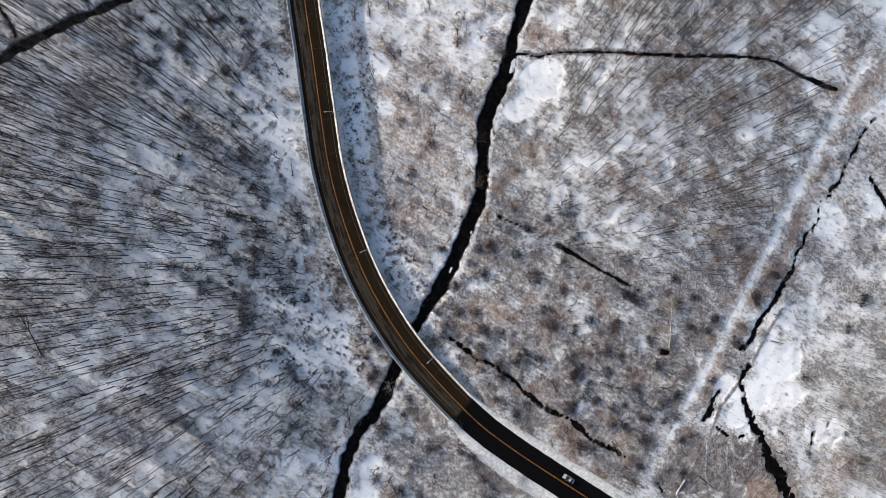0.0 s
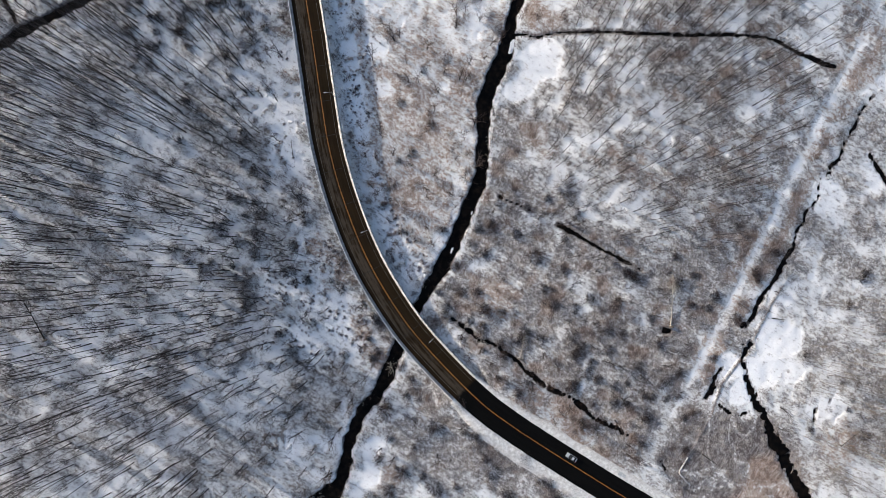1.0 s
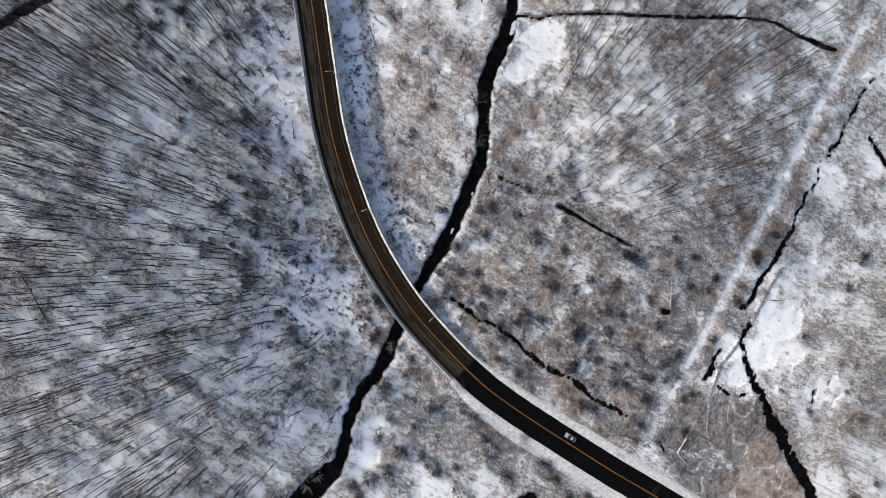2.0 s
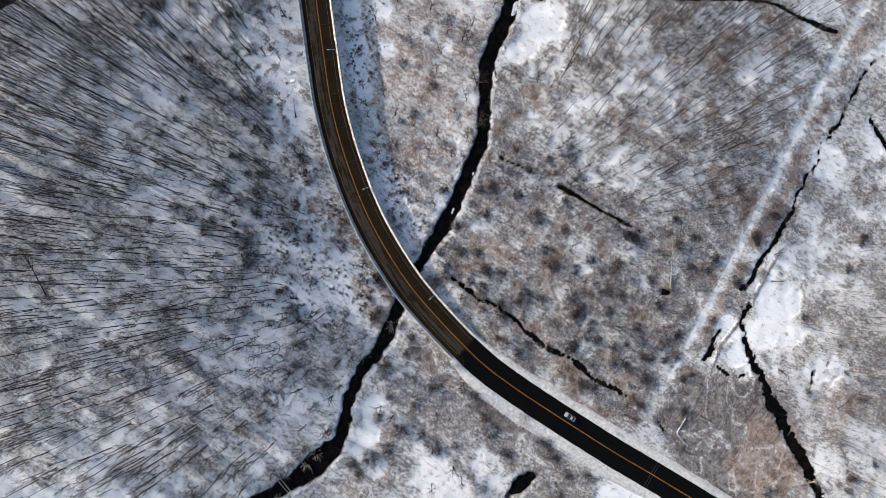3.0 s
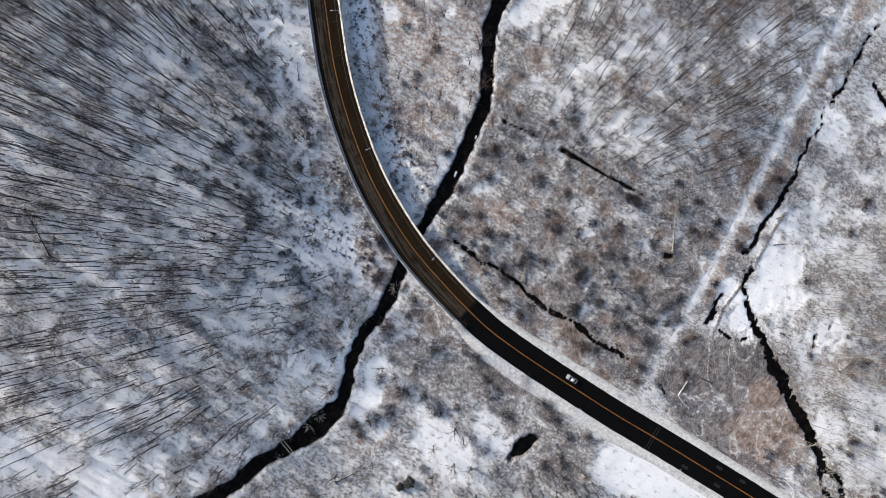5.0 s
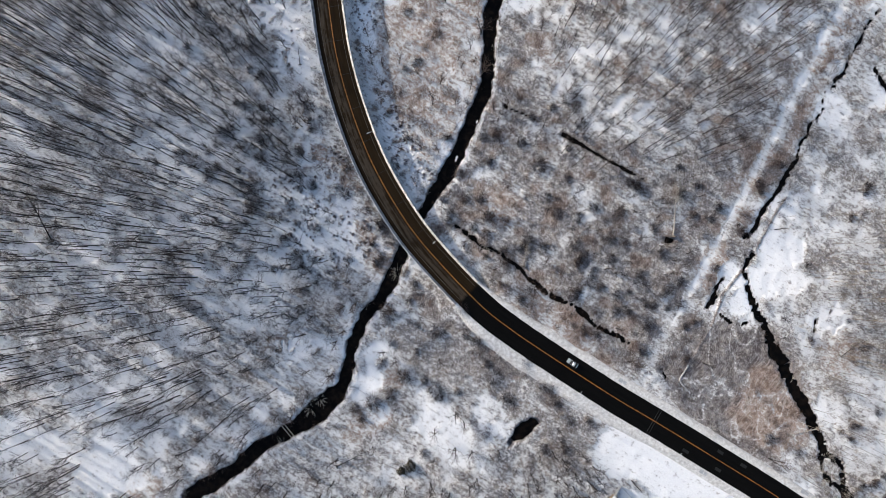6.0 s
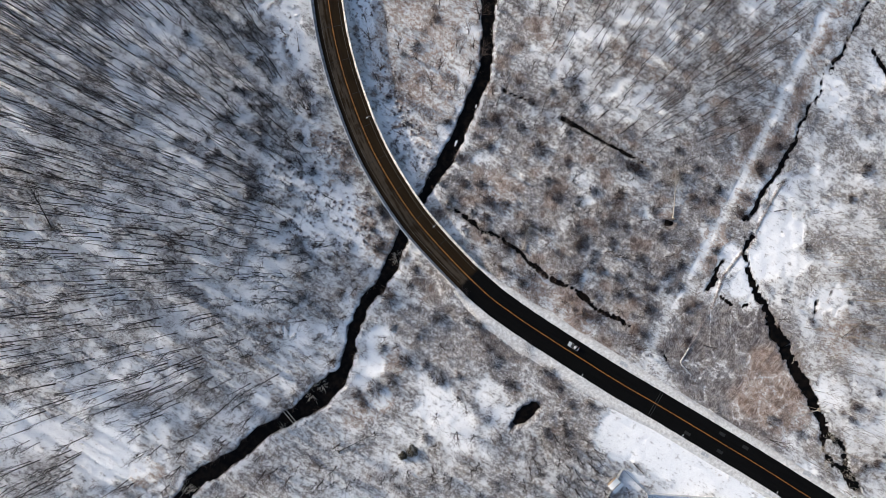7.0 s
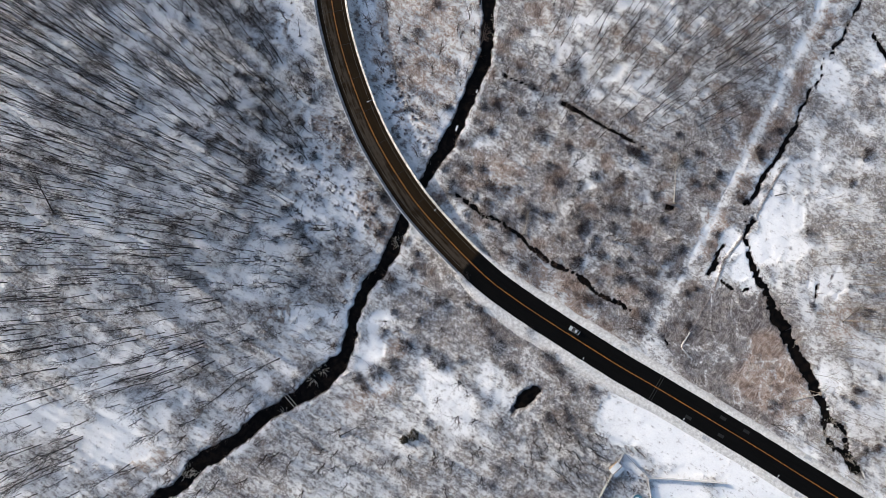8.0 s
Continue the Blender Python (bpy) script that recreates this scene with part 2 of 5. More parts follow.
def tube(bm, a, b, r0, r1=None, sides=8):
    a, b = Vector(a), Vector(b)
    r1 = r0 if r1 is None else r1
    m = Matrix.Translation((a + b) / 2) @ (b - a).to_track_quat("Z", "Y").to_matrix().to_4x4()
    bmesh.ops.create_cone(bm, cap_ends=True, segments=sides, radius1=r0, radius2=r1, depth=(b - a).length, matrix=m)
    return bm


def value_noise(x, y, size, seed):
    """Smooth noise from 0 to 1 with bumps of about that size."""
    rs = np.random.RandomState(seed)
    table = rs.rand(256, 256)
    u, v = x / size, y / size
    i, j = np.floor(u).astype(int), np.floor(v).astype(int)
    fu, fv = u - i, v - j
    fu, fv = fu * fu * (3 - 2 * fu), fv * fv * (3 - 2 * fv)
    i0, i1, j0, j1 = i % 256, (i + 1) % 256, j % 256, (j + 1) % 256
    return (table[i0, j0] * (1 - fu) + table[i1, j0] * fu) * (1 - fv) + (table[i0, j1] * (1 - fu) + table[i1, j1] * fu) * fv


def octaves(x, y, size, seed, n=3):
    total, weight = 0, 0
    for k in range(n):
        total = total + value_noise(x, y, size / 2 ** k, seed + k) * 0.5 ** k
        weight += 0.5 ** k
    return total / weight


def ease(v, lo, hi):
    v = np.clip((v - lo) / (hi - lo), 0, 1)
    return v * v * (3 - 2 * v)


def flowing(points, pace=1.0):
    """A smooth line through points (x, y, ...), with a point about every pace metres."""
    p = np.asarray(points, float)
    q = np.vstack([2 * p[0] - p[1], p, 2 * p[-1] - p[-2]])
    out = []
    for k in range(1, len(q) - 2):
        n = max(2, int(np.hypot(*(q[k + 1] - q[k])[:2]) / pace))
        s = np.linspace(0, 1, n, endpoint=False)[:, None]
        a, b, c, d = q[k - 1], q[k], q[k + 1], q[k + 2]
        out.append(0.5 * (2 * b + (c - a) * s + (2 * a - 5 * b + 4 * c - d) * s ** 2 + (3 * b - a - 3 * c + d) * s ** 3))
    return np.vstack(out + [p[-1:]])


def sides_of(line):
    """Unit vectors to the right of a line at each of its points (west of the road, which is drawn from north to south)."""
    d = np.gradient(line[:, :2], axis=0)
    d /= np.linalg.norm(d, axis=1, keepdims=True) + 1e-9
    return np.stack([d[:, 1], -d[:, 0]], 1)


def nearness(x, y, line, reach):
    """For every place: its distance from the line, less half the line's own width there (third column), out to reach; and the
    height of the line there (fourth column, where there is one)."""
    best, high = np.full(x.shape, reach, float), np.zeros(x.shape)
    for a, b in zip(line[:-1], line[1:]):
        lo, hi = np.minimum(a, b)[:2] - reach - 3, np.maximum(a, b)[:2] + reach + 3
        i = np.nonzero((x > lo[0]) & (x < hi[0]) & (y > lo[1]) & (y < hi[1]))[0]
        if not len(i):
            continue
        ab = b - a
        s = np.clip(((x[i] - a[0]) * ab[0] + (y[i] - a[1]) * ab[1]) / (ab[0] ** 2 + ab[1] ** 2 + 1e-9), 0, 1)
        d = np.hypot(x[i] - a[0] - s * ab[0], y[i] - a[1] - s * ab[1])
        if len(a) > 2:
            d = d - (a[2] + s * ab[2]) / 2
        nearer = d < best[i]
        best[i[nearer]] = d[nearer]
        if len(a) > 3:
            high[i[nearer]] = (a[3] + s * ab[3])[nearer]
    return best, high


def ribbon(line, offsets, heights):
    """Corners and quads of a strip swept along a line: at each point one corner per sideways offset (right positive), at those heights."""
    n, k = len(line), len(offsets)
    side = sides_of(line)
    off = np.stack([np.broadcast_to(o, n) for o in offsets], 1)
    hgt = np.stack([np.broadcast_to(h, n) for h in heights], 1)
    v = np.concatenate([line[:, None, :2] + side[:, None, :] * off[:, :, None], hgt[:, :, None]], 2).reshape(-1, 3)
    i = np.arange(n - 1)[:, None] * k + np.arange(k - 1)[None, :]
    q = np.stack([i, i + k, i + k + 1, i + 1], -1).reshape(-1, 4)
    return v, q


# ---------------------------------------------------------------- plan, in metres
ROAD_PLAN = [(-60.5, 160), (-56.8, 130), (-53.8, 104), (-50.5, 82.7), (-47.3, 60.4), (-43.7, 38.7), (-37.5, 17.2), (-28.6, -4.3), (-15.8, -25.4),
             (-3.1, -40.6), (13, -56.9), (24.8, -66), (35.8, -73.4), (50.5, -82.8), (65.2, -92), (79, -100), (98.4, -111.6), (119.6, -124.4), (138, -136), (190, -168)]
road = flowing(ROAD_PLAN, 1.2)
ROAD_STEPS = np.array([(-170, 7.2), (-48, 5.6), (20, 4.3), (48, 3.0), (62, 2.2), (75, 1.5), (100, 0.7), (180, 0.5)])
road_z = np.interp(-road[:, 1], ROAD_STEPS[:, 0], ROAD_STEPS[:, 1])
road_z = np.convolve(np.pad(road_z, 12, mode="edge"), np.ones(25) / 25, "valid")
DECK_END = int(np.argmin(np.hypot(road[:, 0] - 7.0, road[:, 1] + 51.0)))

CREEK_A = [(46, 150, 5), (36, 122, 5), (32, 107.4, 5), (28.2, 96, 3.9), (25.9, 87, 4.6), (24.4, 79.1, 5.5), (21.7, 73.4, 5.9), (18.1, 64.5, 5.9), (15.5, 56.6, 5.7),
           (15.3, 48.8, 4.8), (14.8, 37.7, 4.6), (14.6, 31, 4.2), (13.3, 26.6, 5.1), (9.3, 17.7, 5.5), (5, 6.7, 5.5), (-0.7, -4.2, 5.5), (-5.9, -13, 4.8)]
CREEK_B = [(-10.3, -20.6, 4.2), (-17.6, -34.8, 4.6), (-21.9, -45.6, 5.7), (-27.7, -55.9, 4.3), (-32.4, -61.7, 4.4), (-36.2, -70.3, 4.2), (-38, -77.5, 3.8),
           (-39.9, -86, 4.6), (-42.6, -90.6, 5.8), (-50.5, -97.4, 9.4), (-58, -103.3, 6.3), (-65.6, -108, 4.8), (-74.3, -113, 5.7), (-80.7, -119.8, 5.3),
           (-89.3, -124.8, 5.5), (-96.9, -129.5, 6.1), (-103.7, -137.2, 5), (-114, -144, 5), (-150, -172, 5)]
creek = flowing(CREEK_A + CREEK_B)
DITCHES = {
    "side_ditch": [(27.9, 85.9, 1.9), (33, 85.9, 1.2), (36.4, 84.8, 1.1), (44.2, 86.4, 1), (60.9, 86.9, 1.1), (79.8, 86, 1.1), (98.7, 85.4, 1.2),
                   (116.4, 85.2, 1.2), (129.7, 83.4, 1.2), (138.5, 78.7, 1.3), (149.5, 73.8, 1.9), (154.6, 72, 1.3)],
    "wood_ditch": [(-212, 60, 3.5), (-183.9, 77.3, 3.5), (-168.7, 87.6, 3.7), (-146.7, 99, 3.5), (-129, 107, 3.3), (-118, 112.7, 3.3), (-80, 132, 3)],
    "wood_branch": [(-167.6, 89.1, 1.4), (-172.6, 98.7, 1.2), (-180, 108, 1.2)],
    "wood_branch_b": [(-140.6, 103.8, 1.9), (-144, 112, 1.8)],
    "trench": [(43.9, 10.9, 0.9), (46.6, 9.5, 1.6), (52.5, 6, 1.9), (59.7, 1.5, 1.9), (66.9, -2.2, 1.7), (75.6, -6.9, 1.2), (80.9, -10, 0.6)],
    "trench_b": [(21.3, 22.1, 0.9), (23.5, 20.7, 0.5), (29, 18.5, 1.1), (34, 15.6, 0.8)],
    "road_ditch": [(2, -24.9, 1.1), (6.4, -28.2, 2), (9.7, -30.9, 2.2), (12.9, -33.8, 1.8), (18.4, -35.3, 1.3), (22.3, -38.2, 1.5), (25, -39.9, 1.1),
        (28.2, -42.6, 1.8), (30.4, -45.4, 1.8), (34.7, -48.5, 1.3), (38, -51.3, 1.3), (42.3, -53.5, 1.3), (45.6, -55.1, 0.9), (48.8, -56.4, 0.9),
        (51.7, -59, 1.5), (54.2, -61.6, 1.3), (56.4, -63.8, 1.3), (60.7, -66, 1.1), (65.1, -67.7, 1.3), (68.3, -69.9, 1.3), (69.8, -71, 0.7)],
    "brook": [(168.4, 60.6, 0.7), (164.9, 56.1, 0.9), (162.8, 52.3, 1.1), (160.9, 48.4, 1.3), (158.6, 44.8, 1.1), (156.9, 41.7, 0.7),
        (154.3, 35.9, 1.1), (151.3, 33.2, 1.3), (150.3, 30.3, 1.5), (146.3, 27.2, 0.9), (145.9, 22.5, 0.2), (145.2, 19.4, 1.1), (141.1, 15.4, 1.3),
        (140.3, 12.1, 1.3), (138.7, 9.4, 1.3), (136.9, 7.6, 1.3), (136.1, 4.3, 1.3), (134.9, -0.1, 1.5), (132.6, -2.8, 1.8), (131, -5.6, 1.8),
        (128.7, -10.1, 1.8), (126.4, -13.4, 1.5), (124.1, -16, 2), (121.9, -18.8, 2), (120.7, -21.5, 1.8), (119.1, -24.8, 1.5), (117.5, -27.6, 1.3)],
    "brook_pool": [(114.6, -29.1, 2), (116.4, -28.3, 1.5)],
    "brook_link": [(114.6, -29.1, 0.7), (113.4, -32, 0.7), (112.5, -34.8, 1.1), (114.6, -35.9, 0.7), (117.3, -36, 1.1), (115.5, -38.1, 0.4)],
    "brook_b": [(118, -35.3, 1.1), (116.3, -38.6, 1.3), (115, -40.8, 0.9), (114.7, -44, 0.9), (115.5, -47.7, 1.1), (116.9, -51.7, 1.5),
        (118.1, -54.9, 2), (119.1, -58.2, 2.2), (121, -61, 2.2), (122.5, -64.1, 2.4), (123.5, -67.5, 3.3), (125.1, -71.2, 3.9), (127.2, -74.9, 4.4),
        (129.3, -78.4, 4.4)],
    "brook_c": [(129.3, -78.4, 4.4), (130.3, -81.7, 3.9), (132.3, -85.4, 4.2), (134.6, -89.7, 4.2), (136.5, -92.5, 4.2), (138.1, -96.4, 4.2),
        (140, -100.1, 4.2), (141.6, -103.3, 3.5), (143, -107.2, 3.1), (143.6, -110.8, 2.8), (146.7, -113.6, 1.8), (149.9, -115.5, 1.8),
        (151.3, -118.7, 1.5), (150.8, -122.6, 2), (151.8, -125.8, 3.3), (153.8, -130, 3.7), (155.9, -132.6, 2.8)],
    "brook_d": [(142.6, -112.9, 1.8), (143, -117.2, 1.3), (145.4, -121.5, 1.5), (148.2, -124, 2), (150.7, -125.3, 2)],
    "far_ditch": [(163.4, 42.4, 0.7), (166.5, 37.6, 0.9), (168.6, 33.1, 0.9), (171.1, 29.8, 1.1), (172.4, 26.4, 1.1), (174.8, 20.8, 1.1)],
    "marsh_pool": [(99.7, -57, 1.5), (102, -53.8, 2.2), (103.6, -49.4, 1.8), (104.3, -47.5, 1.1), (106.3, -45.3, 0.7)],
    "scrub_ditch": [(141, -65.9, 1.1), (141.5, -62, 0.9), (143.8, -59.4, 0.7), (147.7, -58.1, 0.7)],
    "marsh_ditch": [(104.5, -58.6, 0.7), (107.7, -61.4, 0.7), (112, -63.2, 0.7), (116.4, -61.9, 0.4)],
    "verge_ditch": [(81, -80, 0.7), (82.3, -80.8, 0.9), (83.5, -83.4, 0.9), (85, -85.6, 0.7)],
    "pond": [(25.2, -108.2, 2.0), (28, -105.5, 4.6), (31, -103, 5.0), (34.2, -100.4, 2.4)],
    "root_pool": [(83.9, -30.3, 1.4), (85.6, -30.7, 2.2), (87.2, -30.6, 1.2)],
}
SHALLOW = set(DITCHES) - {"wood_ditch", "brook_b", "brook_c", "pond"}
TRAIL = np.array([(192, 131), (171.1, 94.2), (134.1, 24.8), (108, -23.9), (95.7, -46.9), (82.4, -68.8), (76.9, -79.4)], float)
BERM = np.array([(144.1, 12), (140, 2.1), (135.4, -6.8), (126.2, -20.4), (118, -35.3), (114.5, -40.8), (106.4, -51), (101.8, -63), (96.8, -70.9), (92.5, -78.3)], float)

road_by_y = (road[::-1, 1], road[::-1, 0])
creek_by_y = (creek[::-1, 1], creek[::-1, 0])


def road_x(y):
    return np.interp(y, *road_by_y)


def creek_x(y):
    return np.interp(y, *creek_by_y)


def trail_x(y):
    return 76.9 + (y + 79.4) * 0.5445


# open snow: x, y, radius; and how clean it is
CLEAN = [(-50, -22, 17, 0.62), (-40, -34, 9, 0.55), (-64, 58, 12, 0.7), (-62, 40, 9, 0.7), (-61, 78, 8, 0.6), (38, 76, 11, 1), (31, 66, 8, 0.9), (46, 100, 7, 0.8),
         (127, -34, 10, 1), (123, -46, 9, 1), (133, -48, 7, 0.8), (109, -45, 6, 0.9), (113, -55, 7, 0.9), (116, -62, 5, 0.8), (150, 20, 8, 0.8), (142, 0, 5, 0.7),
         (78, -116, 15, 1), (95, -125, 17, 1), (115, -142, 22, 1), (66, -112, 10, 1), (88, -140, 14, 1), (70, -128, 6, 0.9), (-30, -84, 6, 1), (-29, -76, 5, 0.9), (14, -96, 8, 0.7), (-33, -92, 5, 0.9),
         (-28, -98, 5, 0.7), (-5, -102, 9, 0.8), (4, -108, 10, 0.8), (-8, -92, 6, 0.7), (-128, -118, 13, 0.9), (-112, -112, 7, 0.7), (-168, -108, 12, 0.9),
         (-150, -112, 9, 0.7), (-62, -92, 4, 0.6), (-27, 82, 5, 0.8), (-24, 64, 5, 0.7), (-16, 94, 8, 0.5), (150, 95, 10, 0.8), (143, 84, 6, 0.7), (160, -90, 10, 0.7),
         (148, -95, 7, 0.7), (160, -112, 9, 0.6), (142, -60, 6, 0.7), (80, -85, 5, 0.6)]
# warm, reddish brown growth: x, y, radius
BROWN = [(-18, 60, 16), (-8, 84, 14), (-22, 30, 14), (-10, 40, 12), (-4, 20, 10), (122, -96, 13), (128, -101, 10), (121, -84, 7),
         (-30, -100, 8), (-36, -106, 5), (-20, -85, 7), (-33, -28, 7), (-26, -40, 8), (-42, -8, 7), (108, -122, 8), (150, -75, 9), (40, 94, 9), (-116, -128, 7),
         (165, 70, 9), (100, -44, 6), (146, 44, 5), (45, -66, 10), (30, -56, 8), (20, -20, 10), (-50, 4, 6), (-60, 70, 5), (152, 54, 4), (144, 38, 4), (136, 20, 4), (126, 2, 4), (120, -10, 5), (114, -20, 5), (168, 86, 5), (104, -36, 5)]


# thick dark brush: x, y, radius
THICK = [(86, -80, 11), (76, -66, 9), (97, -66, 8), (66, -74, 7), (53, -106, 8), (46, -114, 9), (58, -60, 8), (90, -36, 7), (60, -30, 12), (75, -44, 10),
         (30, -30, 10), (48, -44, 9), (28, 4, 8), (-22, -30, 7), (10, -80, 9), (-8, -78, 8), (20, -92, 8), (1, -23, 6), (12, -33, 5), (60, -112, 6), (-14, -70, 7)]


def patches_at(x, y, spots, wobble=0.6):
    n = octaves(x, y, 9, 40) - 0.5
    out = np.zeros(np.shape(x))
    for s in spots:
        d = np.hypot(x - s[0], y - s[1]) / s[2] + n * 2 * wobble
        out = np.maximum(out, (1 - ease(d, 0.65, 1.15)) * (s[3] if len(s) > 3 else 1))
    return out


# ---------------------------------------------------------------- ground
def spaced(lo, hi, pace, far):
    inner = np.arange(lo, hi + 1e-6, pace)
    steps, reach = [], pace
    while sum(steps) < far:
        reach *= 1.5
        steps.append(reach)
    out = np.cumsum(steps)
    return np.concatenate([lo - out[::-1], inner, inner[-1] + out])


gx, gy = spaced(-200, 196, 0.82, 3000), spaced(-160, 126, 0.82, 3000)
brookside = ((gx > 96) & (gx < 158)) | ((gx > 1) & (gx < 71))   # a closer mesh where the narrow brook and the ditch wind
gx = np.sort(np.concatenate([gx, gx[brookside] + 0.41]))
GX, GY = (a.ravel() for a in np.meshgrid(gx, gy))
edge_noise = (octaves(GX, GY, 4, 7, 3) - 0.5)
relief = (octaves(GX, GY, 30, 3, 3) - 0.5) * 0.9 + (octaves(GX, GY, 2.8, 5, 2) - 0.5) * 0.42
near_road, road_high = nearness(GX, GY, np.column_stack([road, np.zeros(len(road)), road_z]), 40)
high = relief.copy()
slope = road_high - 0.22 - np.maximum(0, near_road - 11.5) * 0.42 + relief * 0.5
blend = ease(-GY + GX * 0.35, 48, 60)
high = np.where((near_road < 40) & (slope > high), high + (slope - high) * blend, high)
high = np.where((near_road < 6.8) & (road_high > 0) & (GY < -46), np.minimum(high, road_high - 0.3), high)
wet_near = np.full(GX.shape, 99.0)


def carve(line, depth, rim, ragged):
    global high, wet_near
    d, _ = nearness(GX, GY, line, 9)
    d = d + edge_noise * ragged
    cut = 1 - ease(d, -0.6, rim)
    high = high * (1 - cut) + (-depth) * cut
    wet_near = np.minimum(wet_near, d)


bank_noise = octaves(GX, GY, 2.6, 77, 2) - 0.5
edge_noise = edge_noise + bank_noise * 0.7
shreds = octaves(GX, GY, 1.25, 201, 2) - 0.5
carve(creek, 1.5, 0.35, 1.8)
creek_near = wet_near.copy()
coarse_edge = edge_noise
NARROWED = {"road_ditch": 0.35, "trench": 0.75, "far_ditch": 0.5, "brook": 0.35, "marsh_pool": 0.4, "side_ditch": 0.1, "marsh_ditch": 0.45, "scrub_ditch": 0.5, "verge_ditch": 0.4}
RAGGED = {"road_ditch": 1.1, "brook": 1.3, "marsh_pool": 1.3, "side_ditch": 0.6, "marsh_ditch": 1.0, "scrub_ditch": 0.9, "verge_ditch": 0.9}
for key, pts in DITCHES.items():
    torn = "brook" in key or key in RAGGED
    edge_noise = coarse_edge * 0.35 + shreds * 1.5 if torn else coarse_edge
    if key in SHALLOW:
        carve(flowing(pts) - [0, 0, NARROWED.get(key, 0.2 if torn else 0.45)], 0.75, 0.45 if torn else 0.6, RAGGED.get(key, 1.5 if torn else 1.7))
    else:
        carve(flowing(pts) - [0, 0, 0.3 if torn else 0.0], 1.4, 0.5, 2.0 if torn else 2.8 if key == "pond" else 2.0)
edge_noise = coarse_edge
near_trail, _ = nearness(GX, GY, TRAIL, 30)
near_berm, _ = nearness(GX, GY, BERM, 20)
ruts = 0.12 * np.exp(-((near_trail - 0.9) / 0.4) ** 2)
high = high * (1 - 0.7 * (1 - ease(near_trail, 1.5, 3.5))) - ruts * (wet_near > 1)
high += 0.22 * np.exp(-(near_berm / 0.5) ** 2)

clean = patches_at(GX, GY, CLEAN)
warm = patches_at(GX, GY, BROWN, 0.5)
warm = np.maximum(warm, 1.0 * ((GX > road_x(GY) + 12) & (GX < creek_x(GY)) & (GY > -20)))
veg = 0.50 + 0.75 * (octaves(GX, GY, 19, 11, 4) - 0.5) + 0.95 * (octaves(GX, GY, 6.5, 57, 3) - 0.5)
veg = np.where(GX < road_x(GY) - 12, veg * 0.80 - 0.10, veg)
veg = np.where(GX > trail_x(GY) + 4, veg - 0.07, veg)
beyond_brook = (GX > np.interp(GY, [-135, -96, -68, -34, 0], [156, 139, 124, 115, 134]) + 3) & (GX < 158) & (GY < -15)
veg = np.where(beyond_brook, veg - 0.05, veg)
middle = (GX > creek_x(GY) + 3) & (GX < trail_x(GY)) & (GX > road_x(GY))
veg = np.where(middle, veg + 0.19 - 0.22 * ease(GY + (GX - 60) * 0.3, -12, 30) * ease(GX - creek_x(GY), 8, 26), veg)
clumps = octaves(GX, GY, 5.5, 151, 2)
veg = np.where(middle, veg + 0.95 * (clumps - 0.5), veg)
warm = np.where(middle, np.maximum(warm, 0.7 * ease(clumps, 0.55, 0.8)), warm)
veg = np.where((GY < -45) & (GX > creek_x(GY)) & (GX < road_x(GY)), veg + 0.22, veg)
veg = np.maximum(veg, patches_at(GX, GY, BROWN, 0.7) * 0.8 * (0.25 + octaves(GX, GY, 5, 17)))
tracks = np.minimum(np.abs(octaves(GX, GY, 9.5, 23, 2) - 0.5), np.abs(octaves(GX, GY, 12, 29, 2) - 0.47))
marsh = (1 - ease(np.hypot((GX - 112) / 30, (GY + 88) / 32), 0.7, 1.1)) * (GX > trail_x(GY) + 4)
veg = np.maximum(veg, marsh * (0.78 + 0.5 * octaves(GX, GY, 7, 47, 4)))
veg = np.maximum(veg, patches_at(GX, GY, THICK, 0.7) * (0.55 + 0.6 * octaves(GX, GY, 6, 19)))
warm = np.maximum(warm, 0.5 * marsh * ease(octaves(GX, GY, 14, 61) + (GX - 112) * 0.010 - (GY + 88) * 0.012, 0.62, 0.95))
veg *= 1 - (1 - ease(tracks, 0.002, 0.030 + 0.012 * marsh)) * np.clip(marsh * 0.26 + 0.22, 0, 0.48)
veg = np.where((warm < 0.4) & (marsh < 0.3), np.minimum(veg, 0.75), veg)
veg *= 1 - clean * 0.86
used = ease(GY, -78, -34)
veg *= 0.42 + ease(near_trail + 1.8 * edge_noise, 0.4, 3.2) * (0.48 + 0.22 * used) + 0.22 - 0.22 * used
east_side = GX > trail_x(GY)
veg += 0.36 * np.exp(-((near_trail - np.where(east_side, 5.6, 4.0)) / np.where(east_side, 2.4, 1.3)) ** 2) * (1 - clean) * ease(octaves(GX, GY, 7, 83), 0.36, 0.62)
warm = np.maximum(warm, 0.9 * used * np.exp(-((near_trail - 6.5) / 2.5) ** 2) * east_side * ease(octaves(GX, GY, 7, 83), 0.36, 0.62))
ridge = np.exp(-(near_berm / 0.45) ** 2) * (GY < -14)
veg = veg * (1 - ridge) + 0.85 * ridge
warm = np.maximum(warm, 0.6 * ridge)
# less growth in the viaduct's shadow: the ground colour is lightened against the shade
shade_side = (GX > road_x(GY)) & (near_road < 16) & (GY > -25)
veg = np.where(shade_side, veg * 0.4, veg)
veg = np.where((GX > road_x(GY) + 10) & (GX < creek_x(GY)) & (GY > -20), veg - 0.08, veg)
veg = np.where((near_road < 8.5) & (GY < -48), veg * ease(near_road, 5.5, 7.0), veg)
hedge = (GX < road_x(GY)) & (GY < -52) & (near_road > 11) & (near_road < 19)
